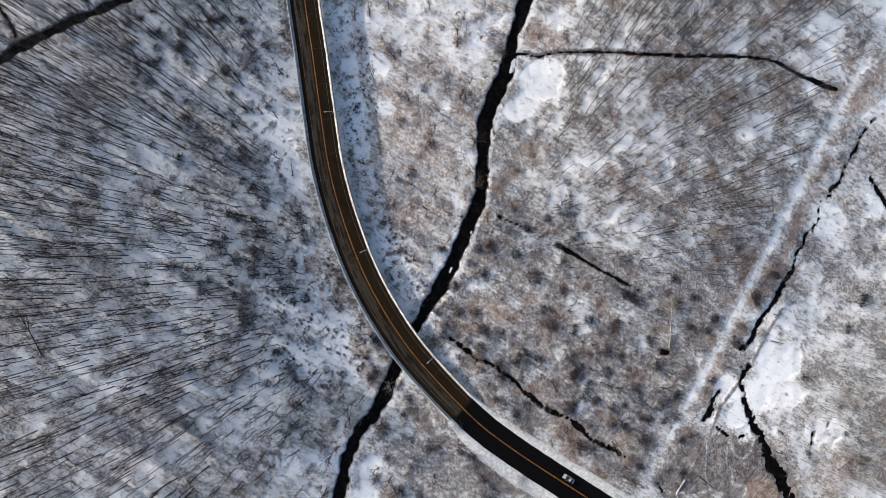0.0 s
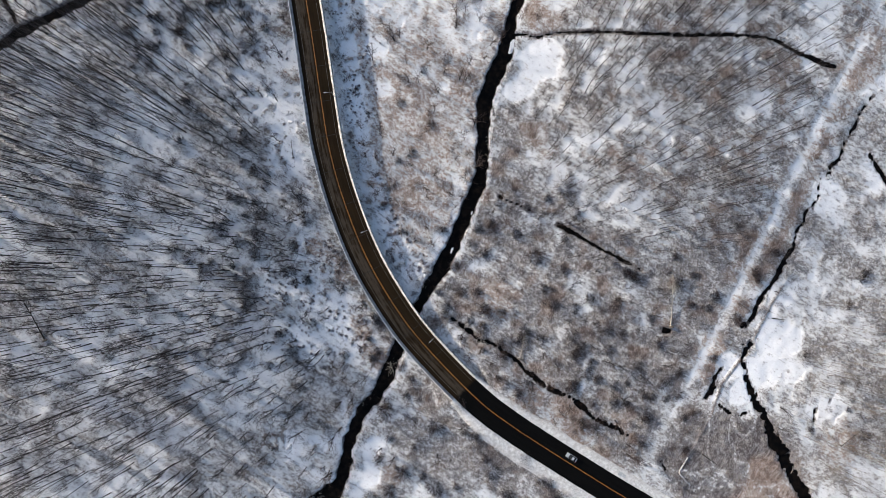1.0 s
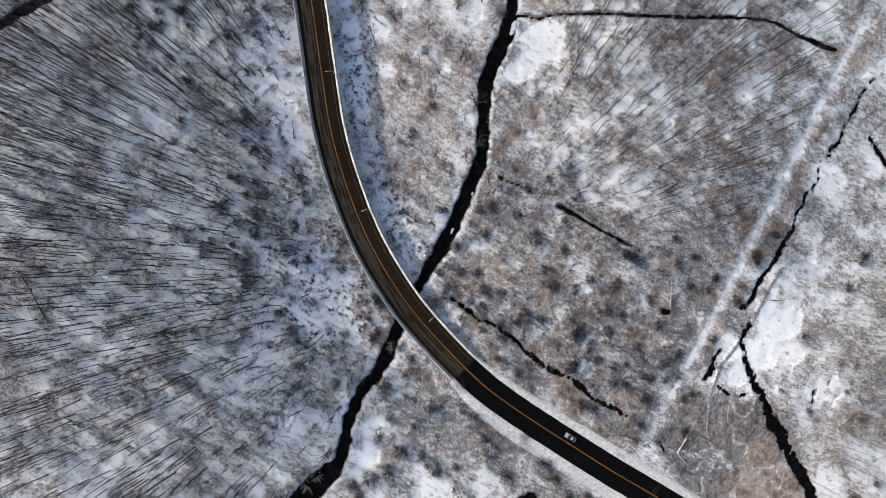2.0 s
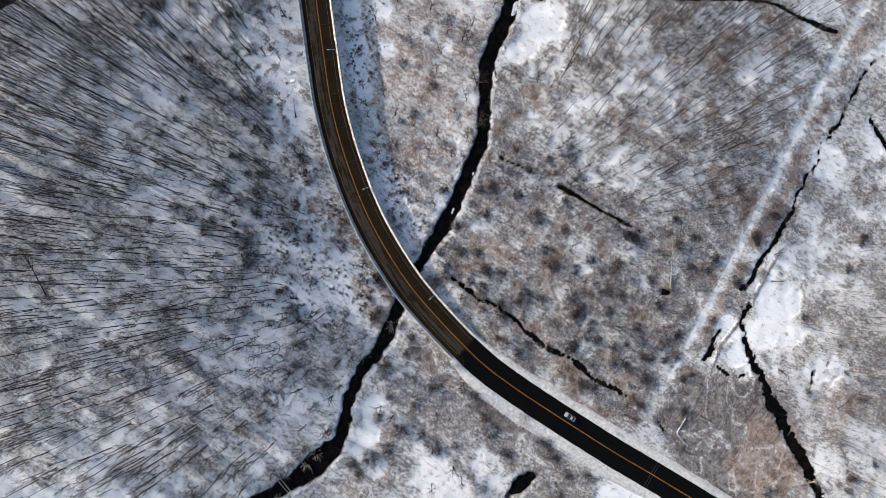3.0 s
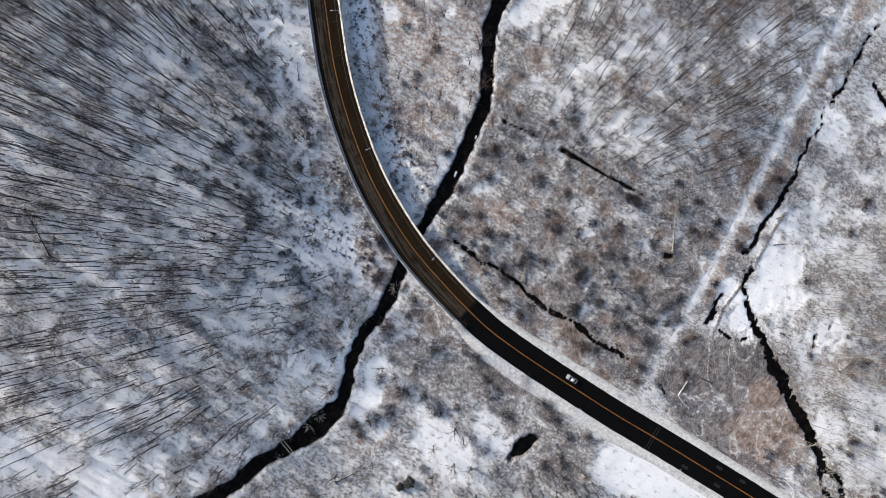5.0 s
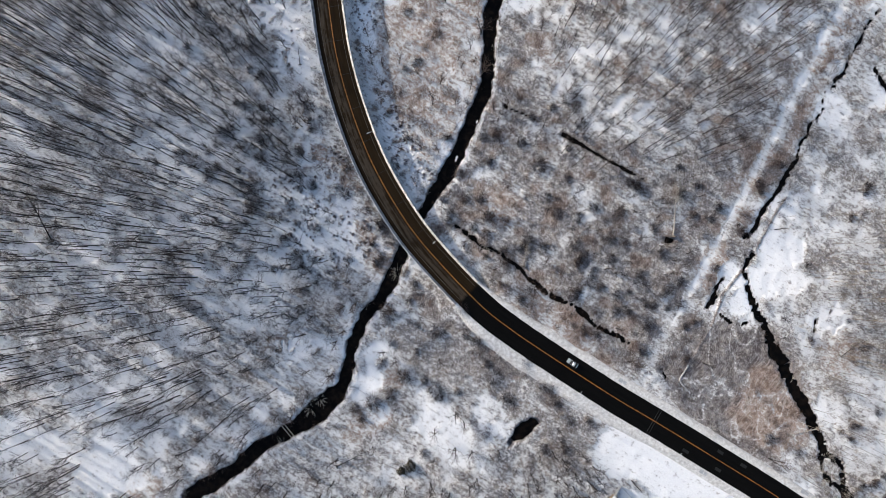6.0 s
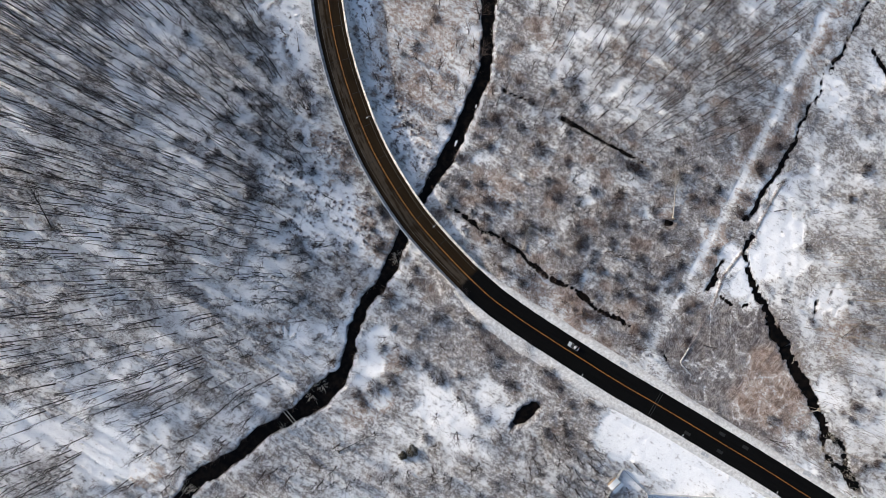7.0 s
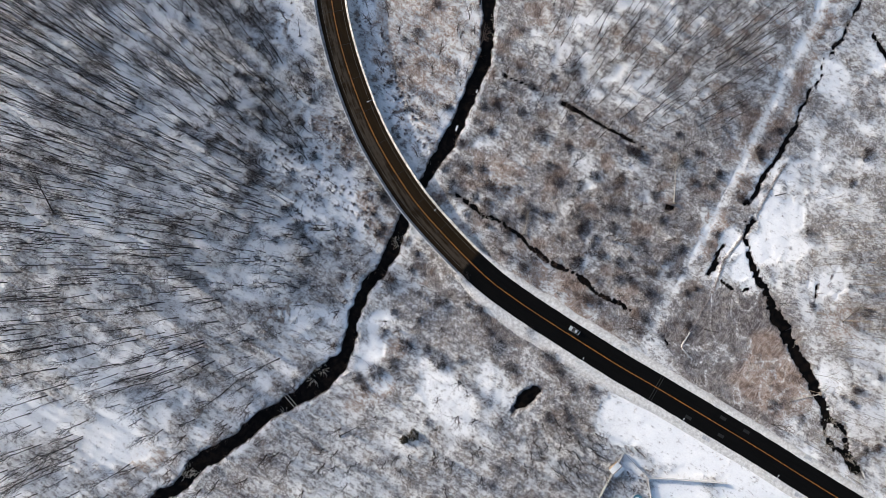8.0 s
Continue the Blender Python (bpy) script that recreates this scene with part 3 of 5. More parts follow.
veg = np.where(hedge, np.maximum(veg, 1.15 * ease(octaves(GX, GY, 8, 171), 0.22, 0.6) * (1 - ease(near_road, 15.5, 19)) * (1 - ease(GX, 44, 54))), veg)
bank_snow = (wet_near < 1.6) & (wet_near > 0)
veg = np.where(bank_snow & (creek_near < 3) & (GX > creek_x(GY)), veg * 0.5, np.where(bank_snow & (wet_near < 0.7) & (GX < 95) & (creek_near > 3), 0.9, veg))
veg = np.where(wet_near < 0.15, 1.25, veg)
warm = np.where(wet_near < 0.3, warm * 0.3, warm)
dotted = ((np.where(GY < -34, creek_x(GY), road_x(GY)) - GX < 34) & (GX < road_x(GY)) | shade_side) & (near_road > 7) & (wet_near > 1)
dots = ease(octaves(GX, GY, 2.4, 141, 2), 0.62, 0.82) * ease(octaves(GX, GY, 9, 143), 0.35, 0.62)
veg += 0.75 * dots * dotted * (GY > -75)
warm = np.maximum(warm, 0.55 * dots * dotted)
veg = np.clip(veg, 0, 1.3)

nx, ny = len(gx), len(gy)
i = (np.arange(ny - 1)[:, None] * nx + np.arange(nx - 1)[None, :]).ravel()
ground = new("ground", mesh_of("ground", np.stack([GX, GY, high], 1), None, np.stack([i, i + 1, i + nx + 1, i + nx], 1), GROUND, True, veg=veg, warm=warm))
tagged(ground, "snow-covered flood plain with dead grass and leaf litter showing through", "ground", kind="structure")


def ground_z(x, y):
    """The height of the ground at arrays of places."""
    a = np.clip(np.searchsorted(gx, x) - 1, 0, nx - 2)
    b = np.clip(np.searchsorted(gy, y) - 1, 0, ny - 2)
    u, v = (x - gx[a]) / (gx[a + 1] - gx[a]), (y - gy[b]) / (gy[b + 1] - gy[b])
    h = high.reshape(ny, nx)
    return (h[b, a] * (1 - u) + h[b, a + 1] * u) * (1 - v) + (h[b + 1, a] * (1 - u) + h[b + 1, a + 1] * u) * v


def at_grid(field, x, y):
    a = np.clip(np.searchsorted(gx, x), 0, nx - 1)
    b = np.clip(np.searchsorted(gy, y), 0, ny - 1)
    return field.reshape(ny, nx)[b, a]


# ---------------------------------------------------------------- water
def water(name, line, level, spill, label):
    n = len(line)
    half = line[:, 2] / 2 + spill
    v, q = ribbon(line, [half, half * 0.33, -half * 0.33, -half], [level] * 4)
    tagged(new(name, mesh_of(name, v, None, q, WATER, True)), label, "water", kind="structure")


water("water_creek", creek, -0.72, 1.6, "black open water of a creek between snowy banks")
for key, pts in DITCHES.items():
    line = flowing(pts)
    lev = -0.30 if key in SHALLOW else -0.55
    kind = "pond" if "po" in key[:3] or "pool" in key else "ditch"
    water("water_" + key, line, lev, 0.7, "still dark water in a narrow " + kind + " edged with snow")


# ---------------------------------------------------------------- viaduct and road
def strip(name, line, z, offsets, rises, mat, parent=None, label="", **attrs):
    """A swept strip with its heights above the road."""
    v, q = ribbon(line, offsets, [z + r for r in rises])
    me = mesh_of(name, v, None, q, mat, False, **attrs)
    return part(name, me, mat, parent, label) if parent else new(name, me)


def rough_line(n, seed, size, amount):
    s = np.arange(n) * 1.0
    return (octaves(s, s * 0, size, seed, 3) - 0.5) * 2 * amount


D = slice(0, DECK_END + 1)
A = slice(DECK_END, len(road))
lats = np.array([6.1, 5.2, 4.3, 3.2, 2.2, 1.0, 0.3, -0.3, -1.0, -2.2, -3.2, -4.3, -5.4])
vd = ribbon(road, lats, [road_z] * len(lats))
deckness = np.repeat((np.arange(len(road)) <= DECK_END).astype(float), len(lats))
road_ob = new("road", mesh_of("road", vd[0], None, vd[1], ASPHALT, False, deck=deckness, lat=np.tile(lats, len(road)),
                run=np.repeat(np.arange(len(road)) * 1.2, len(lats))))
tagged(road_ob, "two-lane road, brown worn bridge deck running into black asphalt", "road", kind="structure")

viaduct = thing("viaduct", Matrix(), "long curved concrete road viaduct on piers over a snowy creek", "bridge", kind="structure")
ld, zd = road[D], road_z[D]
strip("deck_slab", ld, zd, [6.75, 6.75, -5.85, -5.85], [-0.03, -1.0, -1.0, -0.03], CONCRETE, viaduct)
strip("parapet", ld, zd, [6.75, 6.75, 6.4, 6.4], [-0.9, 1.0, 1.0, 0.0], CONCRETE, viaduct, "grey concrete parapet dusted with snow")
strip("parapet", ld, zd, [-5.55, -5.55, -5.85, -5.85], [0.0, 0.85, 0.85, -0.9], CONCRETE, viaduct, "grey concrete parapet dusted with snow")
wob = rough_line(len(ld), 71, 5, 0.18)
strip("snow_ledge", ld, zd, [6.4, 6.2, 5.9 + wob * 0.6, 5.7 + wob * 0.6], [0.34, 0.30, 0.24, 0.01], SHADED_LEDGE, viaduct, "ploughed snow lying along the parapet")
wob = rough_line(len(ld), 72, 3, 0.2)
strip("snow_ledge", ld, zd, [-4.95 + wob * 0.7, -5.1 + wob * 0.6, -5.35, -5.57], [0.01, 0.28, 0.55, 0.72], BEIGE, viaduct, "ploughed snow heaped against the parapet")
strip("snow_cap", ld, zd, [-5.55, -5.6, -5.8, -5.88], [0.85, 0.93, 0.93, 0.8], BEIGE, viaduct)
strip("snow_cap", ld, zd, [6.77, 6.70, 6.60, 6.58], [0.98, 1.05, 1.04, 1.0], SNOW, viaduct)
for k in range(6, DECK_END - 2, 11):
    d = (road[k + 1] - road[k - 1]) / 2
    d = d / np.linalg.norm(d)
    cut = np.stack([road[k] - d * 0.09, road[k] + d * 0.09])
    strip("expansion_joint", cut, road_z[k] + 0.008, [5.1, 0.0, -5.0], [0, 0, 0], TAR, viaduct)
for k in range(10, DECK_END - 6, 18):
    n = sides_of(road)[k]
    for off in (4.0, -3.6):
        c = road[k] + n * off
        zg = float(ground_z(np.array([c[0]]), np.array([c[1]]))[0])
        bm = tube(bmesh.new(), (c[0], c[1], min(zg, -0.5) - 0.8), (c[0], c[1], road_z[k] - 1.0), 0.55, 0.55, 16)
        part("pier", bm, CONCRETE, viaduct)

for name, offs, rows, mat in (("yellow_line", (0.165, 0.045), slice(0, len(road)), YELLOW), ("yellow_line", (-0.045, -0.165), slice(0, len(road)), YELLOW),
                              ("edge_line", (4.15, 4.03), D, WHITE_LINE), ("edge_line", (-3.62, -3.74), D, WHITE_LINE)):
    ob = strip(name, road[rows], road_z[rows] + 0.006, list(offs), [0, 0], mat, road_ob)

# a pale double seam and worn patches in the asphalt
SEAM = mottled("pale_seam", (0.012, 0.012, 0.012), (0.07, 0.07, 0.068), 1.0)
WORN = mottled("worn_asphalt", (0.002, 0.002, 0.002), (0.0075, 0.0075, 0.0075), 0.9)
k = int(np.argmin(np.hypot(road[:, 0] - 79, road[:, 1] + 100)))
d = (road[k + 1] - road[k - 1]) / np.linalg.norm(road[k + 1] - road[k - 1])
for shift in (-0.5, 0.5):
    cut = np.stack([road[k] + d * (shift - 0.07), road[k] + d * (shift + 0.07)])
    strip("road_seam", cut, road_z[k] + 0.008, [5.6, 0.5, -0.5, -5.1], [0, 0, 0, 0], SEAM, road_ob)
for x, y, off in ((104.6, -109.7, -3.0), (114.2, -115.0, -3.2), (104, -117, 3.2), (92, -109.0, 3.6)):
    k = int(np.argmin(np.hypot(road[:, 0] - x, road[:, 1] - y)))
    strip("worn_patch", road[k - 1:k + 2], road_z[k] + 0.007, [off + 0.6, off - 0.6], [0, 0], WORN, road_ob)

la, za = road[A], road_z[A]
n = len(la)
for name, sign, inner, width, seed in (("snow_verge", 1, 5.75, 5.0, 81), ("snow_verge", -1, 5.25, 3.0, 82)):
    fine = flowing(np.column_stack([la, za]), 0.45)
    m = len(fine)
    wob, wob2 = rough_line(m, seed, 4, 0.14), rough_line(m, seed + 5, 14, 0.5)
    grow = np.interp(np.arange(m) * 0.45, [0, 14, 42, 72, 110], [0.45, 0.95, 1.0, 0.66, 0.6] if sign > 0 else [0.25, 0.8, 1.2, 1.0, 0.95])
    o = [sign * (inner + wob), sign * (inner + 0.2 + wob), sign * (inner + 0.2 + width * 0.35 * grow), sign * (inner + (width + wob2) * grow), sign * (inner + 0.4 + (width + wob2) * grow)]
    r = [0.01, 0.22 + wob * 0.2, 0.30 + wob2 * 0.05, 0.12 + wob * 0.2, -0.9]
    v, q = ribbon(fine[:, :2], o[::-1], [fine[:, 2] + h for h in r[::-1]])
    tagged(new(name, mesh_of(name, v, None, q, VERGE, True)), "ploughed sandy snow bank lining the black asphalt road", "snow bank", kind="structure")


# ---------------------------------------------------------------- plants
rng = np.random.RandomState(4)


def cones(p0, p1, r0, r1, sides=3):
    """Tapered prisms from p0 to p1; with no r1, pyramids that end in a point. Returns corners, triangles, quads."""
    p0, p1 = np.asarray(p0, float), np.asarray(p1, float)
    n = len(p0)
    r0 = np.broadcast_to(r0, n)
    d = p1 - p0
    d = d / (np.linalg.norm(d, axis=1, keepdims=True) + 1e-9)
    ref = np.where(np.abs(d[:, 2:3]) > 0.9, [[1.0, 0, 0]], [[0, 0, 1.0]])
    u = np.cross(d, ref)
    u /= np.linalg.norm(u, axis=1, keepdims=True)
    w = np.cross(d, u)
    a = np.arange(sides) * 2 * np.pi / sides
    ring = u[:, None, :] * np.cos(a)[None, :, None] + w[:, None, :] * np.sin(a)[None, :, None]
    low = p0[:, None, :] + ring * r0[:, None, None]
    k = np.arange(sides)
    if r1 is None:
        v = np.concatenate([low, p1[:, None, :]], 1).reshape(-1, 3)
        base = np.arange(n)[:, None] * (sides + 1)
        t = np.stack([base + k, base + (k + 1) % sides, base + sides + 0 * k], -1).reshape(-1, 3)
        return v, t, np.zeros((0, 4), int)
    r1 = np.broadcast_to(r1, n)
    top = p1[:, None, :] + ring * r1[:, None, None]
    v = np.concatenate([low, top], 1).reshape(-1, 3)
    base = np.arange(n)[:, None] * (2 * sides)
    q = np.stack([base + k, base + (k + 1) % sides, base + sides + (k + 1) % sides, base + sides + k], -1).reshape(-1, 4)
    return v, np.zeros((0, 3), int), q


def joined(pieces):
    vs, ts, qs, n = [], [], [], 0
    for v, t, q in pieces:
        vs.append(v), ts.append(t + n), qs.append(q + n)
        n += len(v)
    return np.vstack(vs), np.vstack(ts), np.vstack(qs)


def around(axis, spread, turn):
    """Directions at an angle from axis vectors."""
    ref = np.where(np.abs(axis[:, 2:3]) > 0.9, [[1.0, 0, 0]], [[0, 0, 1.0]])
    u = np.cross(axis, ref)
    u /= np.linalg.norm(u, axis=1, keepdims=True)
    w = np.cross(axis, u)
    return axis * np.cos(spread)[:, None] + (u * np.cos(turn)[:, None] + w * np.sin(turn)[:, None]) * np.sin(spread)[:, None]


def tree_shape(height, girth, limbs, twigs, crown_from, spread, stems=1, lean=0.03, joints=5, sides=5, reach=1.0):
    """A bare tree. Returns the wood of its trunk and the wood of its crown (limbs and twigs)."""
    trunk, crown = [], []
    tips, ways, sizes = [], [], []
    for s in range(stems):
        h = height * (1 if s == 0 else rng.uniform(0.7, 0.95))
        steps = np.linspace(0, 1, joints)
        sway = np.cumsum(rng.normal(0, lean * h / joints, (joints, 2)), 0)
        out = rng.uniform(-1, 1, 2) * (0.22 * h if stems > 1 else 0.05 * h)
        pts = np.column_stack([sway * (steps[:, None] > 0) + out * steps[:, None] ** 1.2, steps * h - 0.25 * (steps == 0)])
        rad = girth * (1 - 0.78 * steps) * (1 if s == 0 else 0.75)
        rad[0] *= 1.25
        trunk.append(cones(pts[:-1], pts[1:], rad[:-1], rad[1:], sides))
        m = max(3, limbs // stems)
        f = np.sort(rng.uniform(crown_from, 0.98, m))
        base = np.stack([np.interp(f, steps, pts[:, c]) for c in range(3)], 1)
        axis = np.broadcast_to((pts[-1] - pts[-2]) / np.linalg.norm(pts[-1] - pts[-2]), (m, 3))
        way = around(axis, rng.uniform(0.5, 1.0, m) * spread, rng.uniform(0, 6.28, m) + np.arange(m) * 2.4)
        size = reach * h * rng.uniform(0.15, 0.32, m) * (1.15 - 0.75 * (f - crown_from) / (1 - crown_from))
        tips.append(base), ways.append(way), sizes.append(size)
    base, way, size = np.vstack(tips), np.vstack(ways), np.concatenate(sizes)
    n = len(base)
    elbow = base + way * size[:, None] * 0.5
    bend = way + np.array([0, 0, 0.35]) + rng.normal(0, 0.18, (n, 3))
    bend /= np.linalg.norm(bend, axis=1, keepdims=True)
    tip = elbow + bend * size[:, None] * 0.6
    thick = girth * 0.18 + 0.010 * size
    crown += [cones(base, elbow, thick, thick * 0.55, 3), cones(elbow, tip, thick * 0.55, None, 3)]
    per = max(1, twigs // n)
    idx = np.repeat(np.arange(n), per)
    f = rng.uniform(0.2, 1.0, len(idx))[:, None]
    start = np.where(f < 0.5, base[idx] + (elbow - base)[idx] * f * 2, elbow[idx] + (tip - elbow)[idx] * (f * 2 - 1))
    axis = np.where(f < 0.5, way[idx], bend[idx])
    tw = around(axis, rng.uniform(0.3, 0.85, len(idx)), rng.uniform(0, 6.28, len(idx)))
    tw[:, 2] += 0.22
    long = size[idx] * rng.uniform(0.34, 0.72, len(idx))
    crown.append(cones(start, start + tw * long[:, None], 0.012 + 0.0065 * long, None, 3))
    return joined(trunk), joined(crown)


def shrub_shape(height, wide, stems, twigs, thick=0.024):
    """A bush of stems that fan out of the ground, with twigs."""
    turn, out = rng.uniform(0, 6.28, stems), np.sqrt(rng.uniform(0, 1, stems))
    foot = np.column_stack([np.cos(turn) * out * wide * 0.22, np.sin(turn) * out * wide * 0.22, np.full(stems, -0.1)])
    h = height * rng.uniform(0.55, 1.0, stems) * (1 - 0.35 * out)
    top = np.column_stack([np.cos(turn + rng.normal(0, 0.3, stems)) * out * wide * 0.5, np.sin(turn + rng.normal(0, 0.3, stems)) * out * wide * 0.5, h])
    idx = rng.randint(0, stems, twigs)
    f = rng.uniform(0.3, 0.95, twigs)[:, None]
    start = foot[idx] + (top - foot)[idx] * f
    way = around((top - foot)[idx] / np.linalg.norm((top - foot)[idx], axis=1, keepdims=True), rng.uniform(0.3, 0.9, twigs), rng.uniform(0, 6.28, twigs))
    return joined([cones(foot, top, thick * rng.uniform(0.8, 1.5, stems), None, 3),
                   cones(start, start + way * (height * rng.uniform(0.2, 0.42, twigs))[:, None], thick * 0.75, None, 3)])


def scattered(name, shapes, x, y, scale, mat, label, category, sink=0.05):
    """Many plants in one object: shapes in turn at those places, each turned and sized at random."""
    z = ground_z(x, y) - sink
    turn = rng.uniform(0, 6.28, len(x))
    which = rng.randint(0, len(shapes), len(x))
    vs, ts, qs, tones, n = [], [], [], [], 0
    for k, (v, t, q) in enumerate(shapes):
        i = np.nonzero(which == k)[0]
        if not len(i):
            continue
        c, s = np.cos(turn[i])[:, None], np.sin(turn[i])[:, None]
        sc = scale[i][:, None]
        out = np.stack([(v[None, :, 0] * c - v[None, :, 1] * s) * sc + x[i][:, None], (v[None, :, 0] * s + v[None, :, 1] * c) * sc + y[i][:, None],
                        v[None, :, 2] * sc + z[i][:, None]], -1)
        shift = n + np.arange(len(i))[:, None, None] * len(v)
        vs.append(out.reshape(-1, 3)), ts.append((t[None] + shift).reshape(-1, 3)), qs.append((q[None] + shift).reshape(-1, 4))
        tones.append(np.repeat(rng.uniform(0, 1, len(i)), len(v)))
        n += len(i) * len(v)
    ob = new(name, mesh_of(name, np.vstack(vs), np.vstack(ts), np.vstack(qs), mat, False, tone=np.concatenate(tones)))
    return tagged(ob, label, category, kind="stuff")


def sow(density, pace, seed, box=(-222, -172, 205, 150)):
    """Places on a jittered grid, kept with the chance that density (plants a square metre) gives there."""
    r = np.random.RandomState(seed)
    a, b = np.meshgrid(np.arange(box[0], box[2], pace), np.arange(box[1], box[3], pace))
    x = a.ravel() + r.uniform(-0.5, 0.5, a.size) * pace
    y = b.ravel() + r.uniform(-0.5, 0.5, a.size) * pace
    keep = r.uniform(0, 1, a.size) < density(x, y) * pace * pace
    return x[keep], y[keep]


def allowed(x, y, gap=0.8):
    """1 where plants may stand: off the water, the road, the trail, the yard."""
    ok = (at_grid(wet_near, x, y) > gap) & (at_grid(near_trail, x, y) > 3.2)
    d = at_grid(near_road, x, y)
    ok &= np.where(y > -52, d > 8.0, d > 9.2)
    ok &= ~((x > 57) & (y < -103) & (x < 57 + (-103 - y) * 1.7 + 14) & (y > -200) & (x - 57 > (-y - 103) * 0.1))
    return ok.astype(float)


def wood_density(x, y):
    cl = at_grid(clean, x, y)
    xr, xc, xt = road_x(y), creek_x(y), trail_x(y)
    west = (x < xr - 11) & (x < np.where(y < -34, xc - 2, xr))
    rim = np.where(y < -34, xc, xr) - x
    d = np.where(west, 0.020 + 0.040 * ease(rim, 13, 36), 0.0)
    d = np.where(west & (y < -100) & (x > -110), 0.034, d)
    ne = (x > xc + 2) & (x < xt - 4) & (x > xr + 8)
    d = np.where(ne, 0.007 + 0.050 * ease(y + (x - 60) * 0.30, -14, 30) * ease(x - xc, 8, 26) * 0.80, d)
    d = np.where(ne & (y < -8), np.maximum(d, 0.019), d)
    east = x > xt + 5
    d = np.where(east, 0.006 + 0.026 * ease(x - xt, 26, 52), d)
    d = np.where(east & (x > np.where(y < -70, 134 - (y + 70) * 0.45, 138)) & (y < -35), 0.06, d)
    strip_ = (x > xr + 9) & (x < xc - 1) & (y > -20)
    d = np.where(strip_, 0.009 + 0.012 * (xc - x < 9), d)
    south = (y < -50) & (x > xc + 2) & (x < xr - 10) & (y < -50)
    d = np.where(south, 0.006 + 0.016 * ease(-y, 112, 135) + 0.03 * (np.hypot((x - 46) / 1.2, y + 118) < 15), d)
    d = np.where((y > -34) & (x > xt - 11) & (x < xt + 8), 0, d)
    d *= 0.66 + 0.6 * ease(octaves(x, y, 20, 91), 0.2, 0.8)
    d = np.where(west, d * (1 - 0.42 * ease(-y + (-60 - x) * 0.25, 30, 95)), d)
    return d * (1 - np.clip(cl * 1.15, 0, 1)) * (1 - 0.97 * at_grid(marsh, x, y)) * allowed(x, y)


def bush_density(x, y):
    cl = at_grid(clean, x, y)
    xr, xc, xt = road_x(y), creek_x(y), trail_x(y)
    d = 0.012 + 0 * x
    d = np.where((x < xr) & (np.where(y < -34, xc, xr) - x < 75), 0.030, d)
    d = np.where((x > xc) & (x < xt) & (y < 20) & (x > xr), 0.034, d)
    d = np.where((x > xr) & (x < xc) & (y > -20), 0.024, d)
    d = np.where((y < -45) & (x > xc) & (x < xr), 0.032, d)
    d = np.where((np.abs(x - xt - 9) < 6) & (y < 60), 0.06, d)
    d *= ease(octaves(x, y, 13, 97), 0.3, 0.62) * 1.1
    return d * (1 - np.clip(cl * 1.1, 0, 1)) * (1 - 0.6 * at_grid(marsh, x, y)) * allowed(x, y)


# forest trees: tall and straight; creek trees: low, wide, often with several stems
tall = [tree_shape(rng.uniform(19, 26), rng.uniform(0.15, 0.225), 13, 65, rng.uniform(0.40, 0.60), 0.60, joints=4, sides=4, reach=0.88) for _ in range(9)]
wide = [tree_shape(rng.uniform(8, 12), rng.uniform(0.12, 0.20), 22, 132, 0.22, 1.2, stems=int(rng.choice([1, 2, 3])), lean=0.07, reach=1.45) for _ in range(8)]
middling = [tree_shape(rng.uniform(11, 15), rng.uniform(0.13, 0.19), 20, 100, 0.26, 0.85, lean=0.06, reach=1.3) for _ in range(6)]

tx, ty = sow(wood_density, 2.6, 5)
forest = (tx < np.where(ty < -34, creek_x(ty), road_x(ty)) - 24) | ((tx > creek_x(ty) + 22) & (ty + (tx - 60) * 0.3 > -6) & (tx < trail_x(ty))) | ((tx > trail_x(ty)) & (tx > 132))
near = np.minimum(np.abs(tx - creek_x(ty)), np.abs(tx - road_x(ty)))
order = np.argsort(np.where(forest, near + 30, near))
single = np.zeros(len(tx), bool)
single[order[:300]] = True
size = rng.uniform(0.72, 1.12, len(tx)) * np.where((tx > creek_x(ty)) & (ty > -40), 0.78, 1.0)
sel = forest & ~single
rim_wood = tx > np.where(ty < -34, creek_x(ty), road_x(ty)) - 52
mixed = sel & (rim_wood | (ty < -95)) & (tx < road_x(ty))
scattered("wood_edge", [joined(t) for t in middling + tall[:2]], tx[mixed], ty[mixed], size[mixed], BARK, "edge of a wood of forking bare trees in snow", "woodland")
sel = sel & ~mixed
young = sel & (tx > trail_x(ty))
slim = [tree_shape(rng.uniform(11, 16), rng.uniform(0.075, 0.11), 10, 40, 0.4, 0.6, joints=4, sides=4) for _ in range(6)]
scattered("young_wood", [joined(t) for t in slim], tx[young], ty[young], size[young], SUNLIT_BARK, "young wood of slim bare trees with sunlit tan bark in snow", "woodland")
sel = sel & ~young
scattered("woodland", [joined(t) for t in tall], tx[sel], ty[sel], size[sel], BARK, "dense wood of tall bare grey-brown trees standing in snow", "woodland")
sel = ~forest & ~single
if sel.any():
    scattered("open_woodland", [joined(t) for t in wide], tx[sel], ty[sel], size[sel], BARK, "open wood of low spreading bare trees in snow", "woodland")


def tree_thing(shape, m, label, group):
    root = thing("bare_tree", m, label, "tree", group)
    part("trunk", mesh_of("trunk", *shape[0], BARK), BARK, root)
    part("crown", mesh_of("crown", *shape[1], TWIG), TWIG, root, "bare brown limbs and fine twigs")
    return root


originals = {}
